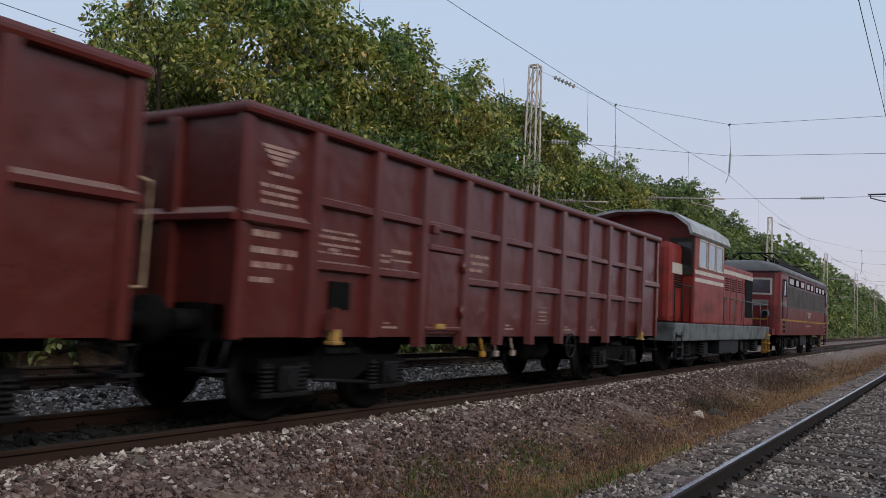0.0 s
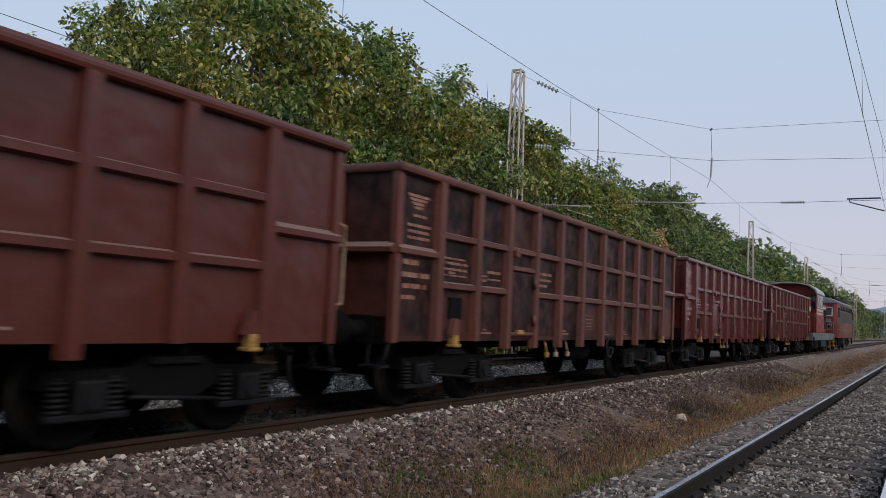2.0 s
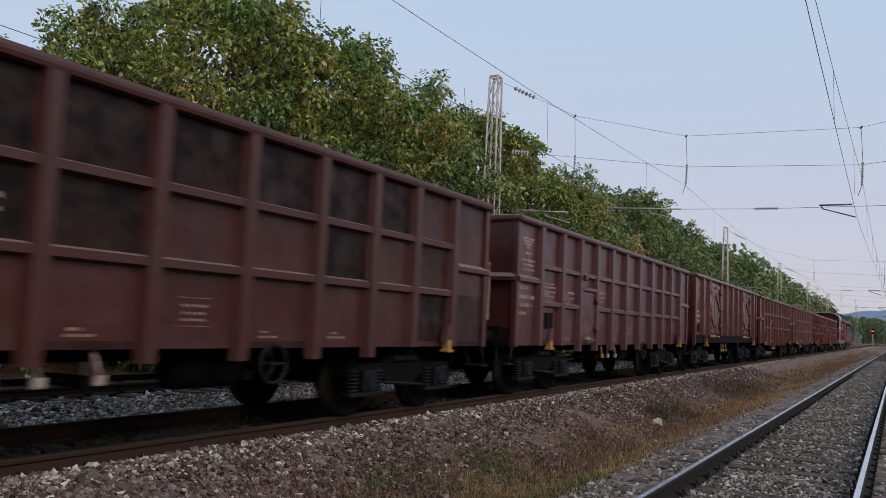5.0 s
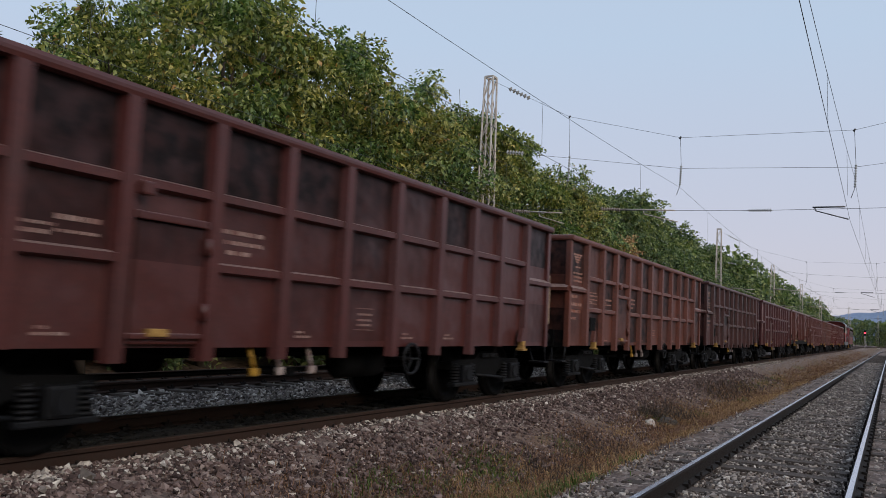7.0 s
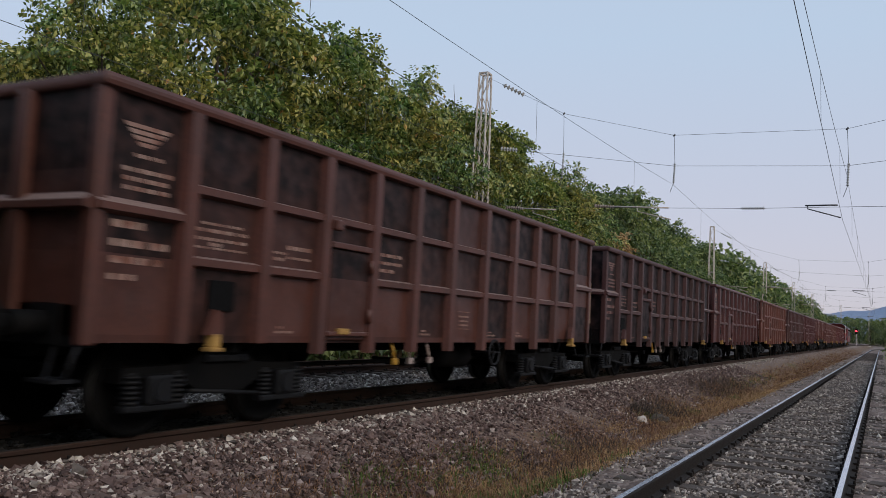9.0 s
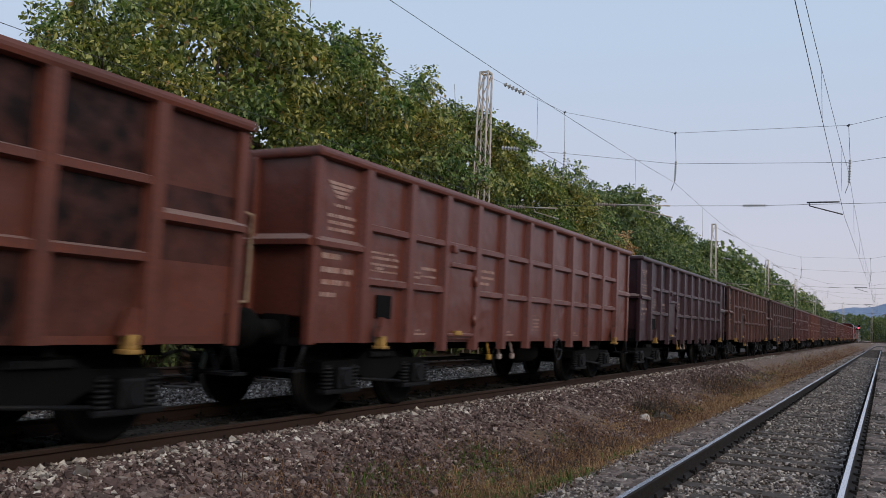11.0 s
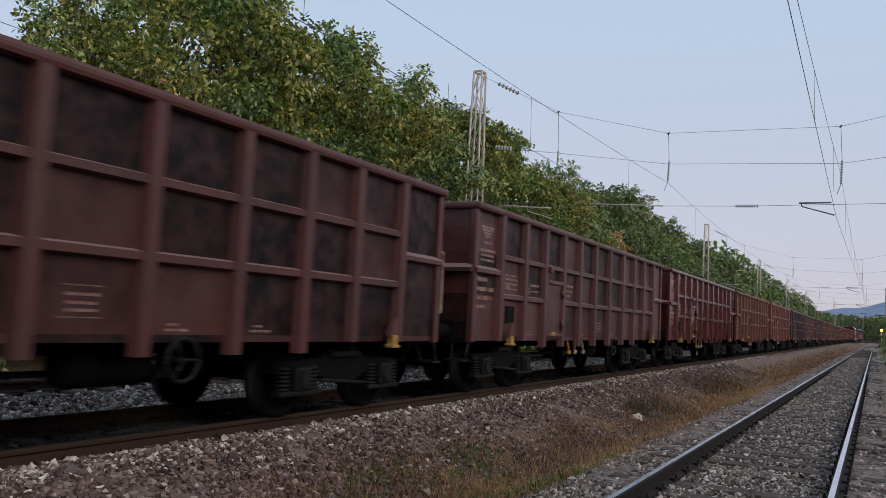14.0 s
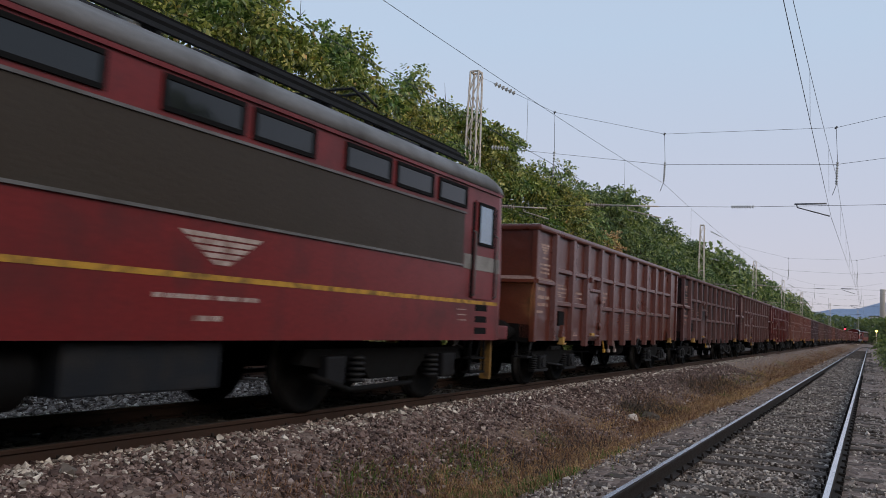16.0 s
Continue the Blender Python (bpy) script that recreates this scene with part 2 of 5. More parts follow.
M_GREY = plain("grey_roof_paint", (0.12, 0.12, 0.125), 0.5, scale=1.6, dirt=(0.035, 0.032, 0.03), dirt_amount=0.85)
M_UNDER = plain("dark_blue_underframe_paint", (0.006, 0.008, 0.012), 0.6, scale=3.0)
M_ROOF = plain("pale_grey_roof_sheet", (0.36, 0.38, 0.4), 0.45, scale=2.0, dirt=(0.07, 0.06, 0.055), dirt_amount=0.7)
M_DECK = plain("blue_grey_frame_paint", (0.12, 0.14, 0.15), 0.6, scale=3.0, dirt=(0.02, 0.018, 0.018), dirt_amount=1.0)
M_RUST = plain("rusted_rail_side", (0.034, 0.017, 0.0115), 0.85, 0.0, scale=9)
M_SHINE = plain("polished_rail_head", (0.62, 0.64, 0.68), 0.22, 1.0, wear=0.1, scale=2, bump=0.03, dirt_amount=0.05)
M_DULL = plain("dull_rail_head", (0.035, 0.03, 0.028), 0.6, 0.2, scale=4)
# sleepers below the train: tar, with its shade put into the wood colour
M_SHADE_WOOD = plain("tarred_shaded_wood", (0.022, 0.019, 0.017), 0.9, scale=8, bump=0.5)
M_WOOD = plain("weathered_sleeper_wood", (0.075, 0.058, 0.048), 0.85, scale=8, bump=0.5)
M_MAST = plain("grey_galvanised_lattice", (0.5, 0.46, 0.41), 0.65, 0.1, scale=8, dirt=(0.28, 0.14, 0.07), dirt_amount=0.6)
M_WIRE = plain("oxidised_wire", (0.1, 0.105, 0.115), 0.5, 0.3, scale=4)
M_GLASSY = plain("glazed_insulator", (0.42, 0.43, 0.43), 0.25, scale=6)
M_BARK = plain("ridged_bark", (0.075, 0.058, 0.045), 0.9, scale=7, bump=0.8)
M_GLASS = glass_material()
# near-metal pane; sky brightness is put into its pale blue-grey colour
M_SKY_PANE = plain("sky_toned_mirror_pane", (0.31, 0.37, 0.42), 0.18, 0.9, wear=0.05, scale=1.5, bump=0.01, dirt=(0.25, 0.27, 0.3), dirt_amount=0.4)
M_DARK_RAIL = plain("greasy_rail_side", (0.011, 0.008, 0.007), 0.8, 0.0, scale=9, dirt=(0.03, 0.016, 0.011))
M_LIGHT = lamp_material("warm_headlight", (1.0, 0.55, 0.2), 19.0)
M_SIGNAL = lamp_material("red_signal", (1.0, 0.02, 0.03), 12.0)
M_STREET = lamp_material("amber_lamp", (1.0, 0.55, 0.08), 10.0)
M_GROUND = ground_material()
M_STONE_BROWN = island("brown_ballast_stone", [(0.0, (0.04, 0.026, 0.024)), (0.5, (0.125, 0.084, 0.075)), (0.88, (0.23, 0.165, 0.148)), (0.95, (0.34, 0.27, 0.24)), (1.0, (0.56, 0.5, 0.44))])
M_STONE_PALE = island("pale_ballast_stone", [(0.0, (0.08, 0.066, 0.06)), (0.45, (0.3, 0.262, 0.232)), (1.0, (0.7, 0.645, 0.58))])
M_STONE_GREY = island("grey_ballast_stone", [(0.0, (0.05, 0.039, 0.034)), (0.5, (0.2, 0.165, 0.145)), (0.85, (0.4, 0.345, 0.3)), (1.0, (0.62, 0.56, 0.5))])
# stones below the train: oily, and darkened further to paint its shade
M_STONE_OIL_SHADE = island("oily_shaded_stone", [(0.0, (0.007, 0.007, 0.007)), (0.75, (0.016, 0.0155, 0.015)), (1.0, (0.06, 0.056, 0.053))])
M_LEAF = island("walnut_leaf", [(0.0, (0.035, 0.055, 0.022)), (0.3, (0.12, 0.16, 0.06)), (0.6, (0.25, 0.28, 0.105)), (0.95, (0.44, 0.43, 0.17)), (1.0, (0.36, 0.2, 0.09))], 0.45, 0.45, 8.0, 0.0, 0.28, (0.42, (0.6, 0.84, 0.75), (1.5, 1.22, 0.95)))
M_LEAF_DARK = island("dark_leaf", [(0.0, (0.05, 0.08, 0.038)), (0.5, (0.145, 0.2, 0.085)), (1.0, (0.32, 0.36, 0.155))], 0.5, 0.4, 8.0, 0.0, 0.28, (0.4, (0.7, 0.8, 0.85), (1.3, 1.15, 0.95)))
M_HAY = island("dry_grass_blade", [(0.0, (0.2, 0.1, 0.052)), (0.5, (0.42, 0.235, 0.12)), (1.0, (0.6, 0.41, 0.23))], 0.9, 0.2, 8.0, 0.0, 0.25)
M_LITTER = island("dead_red_brown_stalk", [(0.0, (0.09, 0.045, 0.032)), (0.6, (0.22, 0.115, 0.072)), (1.0, (0.38, 0.23, 0.14))], 0.9, 0.2, 8.0, 0.0, 0.15)
M_GRASS = island("green_grass_blade", [(0.0, (0.05, 0.08, 0.02)), (0.6, (0.1, 0.155, 0.035)), (1.0, (0.17, 0.2, 0.06))], 0.8, 0.2, 8.0, 0.0, 0.25)

# ---- mesh helpers ----


def box(bm, x0, x1, y0, y1, z0, z1, bevel=0.0):
    vs = [bm.verts.new((x, y, z)) for z in (z0, z1) for y in (y0, y1) for x in (x0, x1)]
    fs = [bm.faces.new([vs[i] for i in f]) for f in ((0, 2, 3, 1), (4, 5, 7, 6), (0, 1, 5, 4), (2, 6, 7, 3), (0, 4, 6, 2), (1, 3, 7, 5))]
    if bevel:
        bmesh.ops.bevel(bm, geom=list({e for f in fs for e in f.edges}), offset=bevel, segments=2, affect="EDGES", profile=0.6)
    return bm


def rod(bm, a, b, r, seg=8, r2=None, caps=True):
    a, b = Vector(a), Vector(b)
    w = (b - a).normalized()
    u = w.orthogonal().normalized()
    v = w.cross(u)
    rings = []
    for c, rr in ((a, r), (b, r if r2 is None else r2)):
        rings.append([bm.verts.new(c + (u * math.cos(2 * math.pi * i / seg) + v * math.sin(2 * math.pi * i / seg)) * rr) for i in range(seg)])
    for i in range(seg):
        f = bm.faces.new((rings[0][i], rings[0][(i + 1) % seg], rings[1][(i + 1) % seg], rings[1][i]))
        f.smooth = True
    if caps:
        bm.faces.new(rings[0][::-1]), bm.faces.new(rings[1])
    return bm


def pipe(bm, pts, r, seg=6):
    """One bent tube through the points."""
    pts = [Vector(p) for p in pts]
    rings, u = [], None
    for i, p in enumerate(pts):
        a = (p - pts[i - 1]).normalized() if i else None
        b = (pts[i + 1] - p).normalized() if i + 1 < len(pts) else None
        w = ((a or b) + (b or a)).normalized()
        u = w.orthogonal().normalized() if u is None else (u - w * u.dot(w)).normalized()
        v = w.cross(u)
        rings.append([bm.verts.new(p + (u * math.cos(2 * math.pi * k / seg) + v * math.sin(2 * math.pi * k / seg)) * r) for k in range(seg)])
    for p, q in zip(rings, rings[1:]):
        for k in range(seg):
            bm.faces.new((p[k], p[(k + 1) % seg], q[(k + 1) % seg], q[k])).smooth = True
    bm.faces.new(rings[0][::-1]), bm.faces.new(rings[-1])
    return bm


def slab(bm, outline, axis, lo, hi):
    """A flat outline (in the two other axes) drawn out along an axis."""
    def at(p, d):
        return {"x": (d, p[0], p[1]), "y": (p[0], d, p[1]), "z": (p[0], p[1], d)}[axis]
    a = [bm.verts.new(at(p, lo)) for p in outline]
    b = [bm.verts.new(at(p, hi)) for p in outline]
    n = len(outline)
    bm.faces.new(a), bm.faces.new(b[::-1])
    for i in range(n):
        bm.faces.new((a[i], b[i], b[(i + 1) % n], a[(i + 1) % n]))
    return bm


def lathe(bm, profile, axis_a, axis_b, seg=16, caps=True):
    """A turned body: profile of (distance along the axis in metres, radius)."""
    a, b = Vector(axis_a), Vector(axis_b)
    w = (b - a).normalized()
    u = w.orthogonal().normalized()
    v = w.cross(u)
    rings = [[bm.verts.new(a + w * d + (u * math.cos(2 * math.pi * i / seg) + v * math.sin(2 * math.pi * i / seg)) * r) for i in range(seg)] for d, r in profile]
    for p, q in zip(rings, rings[1:]):
        for i in range(seg):
            bm.faces.new((p[i], p[(i + 1) % seg], q[(i + 1) % seg], q[i])).smooth = True
    if caps:
        bm.faces.new(rings[0][::-1]), bm.faces.new(rings[-1])
    return bm


def finish(bm, name, material):
    bmesh.ops.recalc_face_normals(bm, faces=bm.faces[:])
    me = bpy.data.meshes.new(name)
    bm.to_mesh(me)
    bm.free()
    me.materials.append(material)
    return me


def part(name, bm, material, parent=None, label=""):
    """Links a bmesh as one mesh object, under a thing or a part."""
    ob = new(name, finish(bm, name, material))
    if parent is not None:
        ob.parent = parent
    if label:
        ob["label"] = label
    if name == "lettering":
        ob["kind"] = "stuff"
    return ob


def B():
    return bmesh.new()


def arrays(name, verts, faces, material, smooth=False):
    me = bpy.data.meshes.new(name)
    k = faces.shape[1]
    me.vertices.add(len(verts)), me.loops.add(faces.size), me.polygons.add(len(faces))
    me.vertices.foreach_set("co", verts.astype(np.float32).ravel())
    me.loops.foreach_set("vertex_index", faces.astype(np.int32).ravel())
    me.polygons.foreach_set("loop_start", np.arange(0, faces.size, k, dtype=np.int32))
    me.polygons.foreach_set("use_smooth", np.full(len(faces), smooth))
    me.update(calc_edges=True)
    me.materials.append(material)
    return me


# ---- ground ----
T_X, R_X, L_X = -6.97, -1.069, -12.05
GRADE = -0.0028
V_TRAIN = 15.49


def bend(y):
    """The line curves gently to the right in the distance."""
    return np.clip(np.asarray(y, float) - 195.0, 0, 200) ** 2 / 1900.0


def land(x, y):
    """Height of the ground; the ballast of the near track falls slightly with it."""
    xs = [-400, -60, -24, -16, -14.6, -13.7, -10.5, -9.6, -8.8, -6.28, -6.1, -5.6, -5.2, -4.15, -3.6, -3.1, -2.6, -2.1, -1.78, -0.4, -0.15, 0.3, 0.7, 1.7, 3.0, 60, 400]
    zs = [6, 2.5, 0.3, -0.5, -0.62, -0.24, -0.24, -0.3, -0.2, -0.2, -0.145, -0.15, -0.26, -0.62, -0.68, -0.48, -0.27, -0.24, -0.295, -0.295, -0.25, -0.262, -0.3, -0.62, -0.6, -0.6, -2]
    z = np.interp(x, xs, zs)
    fall = np.interp(x, [-4.2, -2.65, 0.7, 4.0], [0, 1, 1, 1]) * GRADE * np.clip(y, 0, 220)
    return z + fall


gx = np.concatenate([[-400, -200, -100, -60, -40], np.arange(-30, -16, 1.0), np.arange(-16, 4.01, 0.16), np.arange(5, 20, 1.5), [30, 60, 120, 400]])
gy = np.concatenate([[-300, -100, -40], np.arange(-20, 2, 1.0), np.arange(2, 34, 0.2), np.arange(34, 80, 1.0), np.arange(80, 260, 6.0), [300, 400, 600, 1000, 1800, 3200]])
GX, GY = np.meshgrid(gx, gy, indexing="ij")
rng = np.random.default_rng(5)
GZ = land(GX, GY)
wav = 0.03 * np.sin(GX * 2.1 + np.sin(GY * 0.7) * 2) * np.sin(GY * 1.3 + GX) + rng.normal(0, 0.012, GX.shape)
GZ = GZ + np.where(np.abs(GX) < 30, wav, 0)
ii, jj = np.meshgrid(np.arange(len(gx) - 1), np.arange(len(gy) - 1), indexing="ij")
n = len(gy)
quads = np.stack([ii * n + jj, (ii + 1) * n + jj, (ii + 1) * n + jj + 1, ii * n + jj + 1], -1).reshape(-1, 4)
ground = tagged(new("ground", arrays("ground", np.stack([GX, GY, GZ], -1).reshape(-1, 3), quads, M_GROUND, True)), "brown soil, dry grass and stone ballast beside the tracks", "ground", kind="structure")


# ---- tracks ----
def rail_outline(c):
    half = [(0.075, -0.172), (0.075, -0.158), (0.012, -0.138), (0.01, -0.055), (0.034, -0.04), (0.036, -0.012), (0.028, -0.002)]
    return [(c + x, z) for x, z in half] + [(c - x, z) for x, z in half[::-1]]


def sweep(outline, ys):
    """A section drawn along the bending line."""
    bm = B()
    rows = [[bm.verts.new((x + float(bend(y)), y, z)) for x, z in outline] for y in ys]
    n = len(outline)
    for p, q in zip(rows, rows[1:]):
        for i in range(n):
            bm.faces.new((p[i], p[(i + 1) % n], q[(i + 1) % n], q[i]))
    bm.faces.new(rows[0]), bm.faces.new(rows[-1][::-1])
    return bm


def track(name, label, x, gauge, y0, y1, grade, z0, head, sleepers, side, wood):
    tr = tagged(new(name), label, "railway track", kind="structure")
    tr.matrix_world = pose(x, 0, z0, math.degrees(math.atan(grade)))
    for s in (-0.5, 0.5):
        stations = [y0, 190.0] + list(np.arange(200.0, y1 + 1, 10.0))
        r = part("rail", sweep(rail_outline(s * gauge), stations), side, tr, "rusty steel rail with a worn head")
        part("rail_head", sweep([(s * gauge - 0.024, -0.004), (s * gauge + 0.024, -0.004), (s * gauge + 0.024, 0.001), (s * gauge - 0.024, 0.001)], stations), head, r, "running surface of the rail")
    me = finish(box(B(), -1.3, 1.3, -0.125, 0.125, -0.30, -0.165, 0.015), "sleeper", wood)
    clip = B()
    for s in (-0.5, 0.5):
        for d in (-1, 1):
            box(clip, s * gauge + d * 0.06 - 0.03, s * gauge + d * 0.06 + 0.03, -0.06, 0.06, -0.168, -0.125)
            rod(clip, (s * gauge + d * 0.085, 0, -0.14), (s * gauge + d * 0.085, 0, -0.09), 0.014, 6)
    clip = finish(clip, "rail_fastening", M_DARK_RAIL)
    r2 = random.Random(3)
    for y in sleepers:
        ob = new("sleeper", me)
        ob.parent = tr
        ob.matrix_basis = pose(r2.uniform(-0.03, 0.03), y + r2.uniform(-0.02, 0.02), r2.uniform(-0.028, 0.004), 0, 0, r2.uniform(-1.3, 1.3))
        if y < 40:
            c = new("rail_fastening", clip)
            c.parent = tr
            c.matrix_basis = pose(0, y, 0)
    return tr


track("railway_track", "straight track with polished rails on old wooden sleepers", R_X, 1.507, -40, 300, GRADE, -0.071, M_SHINE, np.arange(-15.9, 150, 0.58), M_DARK_RAIL, M_WOOD)
track("railway_track", "track under the train with rust-brown rails on ballast", T_X - 0.03, 1.56, -80, 420, 0, 0.0, M_DULL, np.arange(-18.1, 75, 0.62), M_RUST, M_SHADE_WOOD)
track("railway_track", "empty rusty track behind the train", L_X, 1.507, -40, 300, 0, 0.0, M_DULL, np.arange(2, 45, 0.62), M_RUST, M_WOOD)


# ---- wagons ----
BODY, HALF_W = 6.43, 1.41
POSTS = (1.0, 2.08, 3.1, 4.14, 5.2, 6.28, 7.42, 8.58, 9.65, 10.65, 11.72)


LETTERS = random.Random(77)


def bars(bm, x, y, z, rows, side=1, t=0.004):
    """Rows of worn lettering as plain bars: (offset along, height, length, bar height)."""
    for dy, dz, ln, h in rows:
        x0, x1 = sorted((x, x + side * t))
        a = y + dy
        while a < y + dy + ln - 0.01:
            b = min(a + h * LETTERS.uniform(0.5, 2.2) + 0.012, y + dy + ln)
            box(bm, x0, x1, a, b, z + dz, z + dz + h * 0.85)
            a = b + LETTERS.uniform(0.015, 0.035) + (h * 0.6 if LETTERS.random() < 0.15 else 0)
    return bm


def wheelset(parent, y, r=0.46, name="wheelset"):
    bm = B()
    rod(bm, (-0.98, 0, 0), (0.98, 0, 0), 0.075, 12)
    for s in (-1, 1):
        a, b = (s * 0.82, 0, 0), (s * 0.70, 0, 0)
        lathe(bm, [(0, 0.13), (0.0, 0.2), (0.03, 0.22), (0.03, r - 0.08), (-0.01, r - 0.06), (-0.01, r), (0.11, r + 0.003), (0.12, r + 0.028), (0.145, r + 0.026), (0.145, r - 0.07), (0.09, r - 0.09), (0.09, 0.2), (0.13, 0.17), (0.13, 0.1)], a, b, 22)
    ws = part(name, bm, M_BLACK, parent, "dark steel wheels on an axle")
    ws.matrix_basis = pose(0, y, r)
    for s in (-1, 1):
        tread = lathe(B(), [(0, r + 0.0015), (0.07, r + 0.0045)], (s * 0.80, 0, 0), (s * 0.70, 0, 0), 22, False)
        part("tread", tread, M_TREAD, ws, "bright worn running band")
    return ws


def bogie(parent, yc, label="black freight bogie with coil springs"):
    bm = B()
    for s in (-1, 1):
        x0, x1 = sorted((s * 0.93, s * 1.07))
        slab(bm, [(yc - 1.28, 0.52), (yc - 1.28, 0.66), (yc - 0.5, 0.68), (yc - 0.3, 0.8), (yc + 0.3, 0.8), (yc + 0.5, 0.68), (yc + 1.28, 0.66), (yc + 1.28, 0.52), (yc + 0.5, 0.5), (yc + 0.3, 0.4), (yc - 0.3, 0.4), (yc - 0.5, 0.5)], "x", x0, x1)
    box(bm, -0.95, 0.95, yc - 0.28, yc + 0.28, 0.52, 0.86, 0.03)
    for d in (-1.22, 1.22):
        box(bm, -0.95, 0.95, yc + d - 0.06, yc + d + 0.06, 0.52, 0.64)
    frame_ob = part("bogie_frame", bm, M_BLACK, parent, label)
    for s in (-1, 1):
        bm = rod(B(), (s * 1.1, yc - 0.5, 0.43), (s * 1.1, yc + 0.5, 0.36), 0.022, 8)
        part("brake_rod", bm, M_GRIME, frame_ob, "worn brake rod")
        bm = box(B(), min(s * 1.07, s * 1.12), max(s * 1.07, s * 1.12), yc - 0.3, yc + 0.3, 0.7, 0.77, 0.012)
        for e in (-0.22, 0.0, 0.22):
            rod(bm, (s * 1.11, yc + e, 0.735), (s * 1.135, yc + e, 0.735), 0.025, 8)
        part("side_bearer", bm, M_GRIME, frame_ob, "bolted bearer plate")
        for d in (-0.9, 0.9):
            bx = B()
            x0, x1 = sorted((s * 1.0, s * 1.17))
            box(bx, x0, x1, yc + d - 0.15, yc + d + 0.15, 0.33, 0.6, 0.03)
            rod(bx, (s * 1.16, yc + d, 0.46), (s * 1.2, yc + d, 0.46), 0.1, 14)
            box(bx, min(s * 1.0, s * 1.14), max(s * 1.0, s * 1.14), yc + d - 0.38, yc + d + 0.38, 0.27, 0.33, 0.015)
            part("axle_box", bx, M_GRIME, frame_ob, "axle box with round cover")
            for e in (-0.27, 0.27):
                sp = B()
                for i in range(6):
                    lathe(sp, [(0, 0.07), (0.012, 0.088), (0.026, 0.088), (0.038, 0.07)], (s * 1.06, yc + d + e, 0.33 + i * 0.046), (s * 1.06, yc + d + e, 1), 8)
                rod(sp, (s * 1.06, yc + d + e, 0.33), (s * 1.06, yc + d + e, 0.62), 0.05, 10)
                part("coil_spring", sp, M_GRIME, frame_ob, "coil spring dulled by brake dust")
    return [wheelset(parent, yc + d) for d in (-0.9, 0.9)]


def buffers(parent, yend, s_end, z=1.04, material=None):
    for s in (-1, 1):
        bm = B()
        rod(bm, (s * 0.875, yend, z), (s * 0.875, yend + s_end * 0.36, z), 0.105, 16)
        lathe(bm, [(0, 0.07), (0.15, 0.07), (0.16, 0.22), (0.2, 0.225), (0.22, 0.2), (0.225, 0.05)], (s * 0.875, yend + s_end * 0.36, z), (s * 0.875, yend + s_end * 2, z), 20)
        box(bm, s * 0.875 - 0.17, s * 0.875 + 0.17, min(yend, yend + s_end * 0.03), max(yend, yend + s_end * 0.03), z - 0.17, z + 0.17)
        part("buffer", bm, material or M_BLACK, parent, "round steel buffer")
    hook = B()
    box(hook, -0.05, 0.05, min(yend, yend + s_end * 0.32), max(yend, yend + s_end * 0.32), z - 0.07, z + 0.05, 0.015)
    pipe(hook, [(0, yend + s_end * 0.3, z), (0, yend + s_end * 0.58, z - 0.28), (0.03, yend + s_end * 0.3, z - 0.36)], 0.03, 8)
    part("coupling", hook, M_GRIME, parent, "screw coupling with hook")
    hose = B()
    pipe(hose, [(0.35, yend, z - 0.12), (0.36, yend + s_end * 0.2, z - 0.2), (0.33, yend + s_end * 0.33, z - 0.48), (0.22, yend + s_end * 0.5, z - 0.52)], 0.026, 8)
    part("brake_hose", hose, M_BLACK, parent, "rubber brake hose")


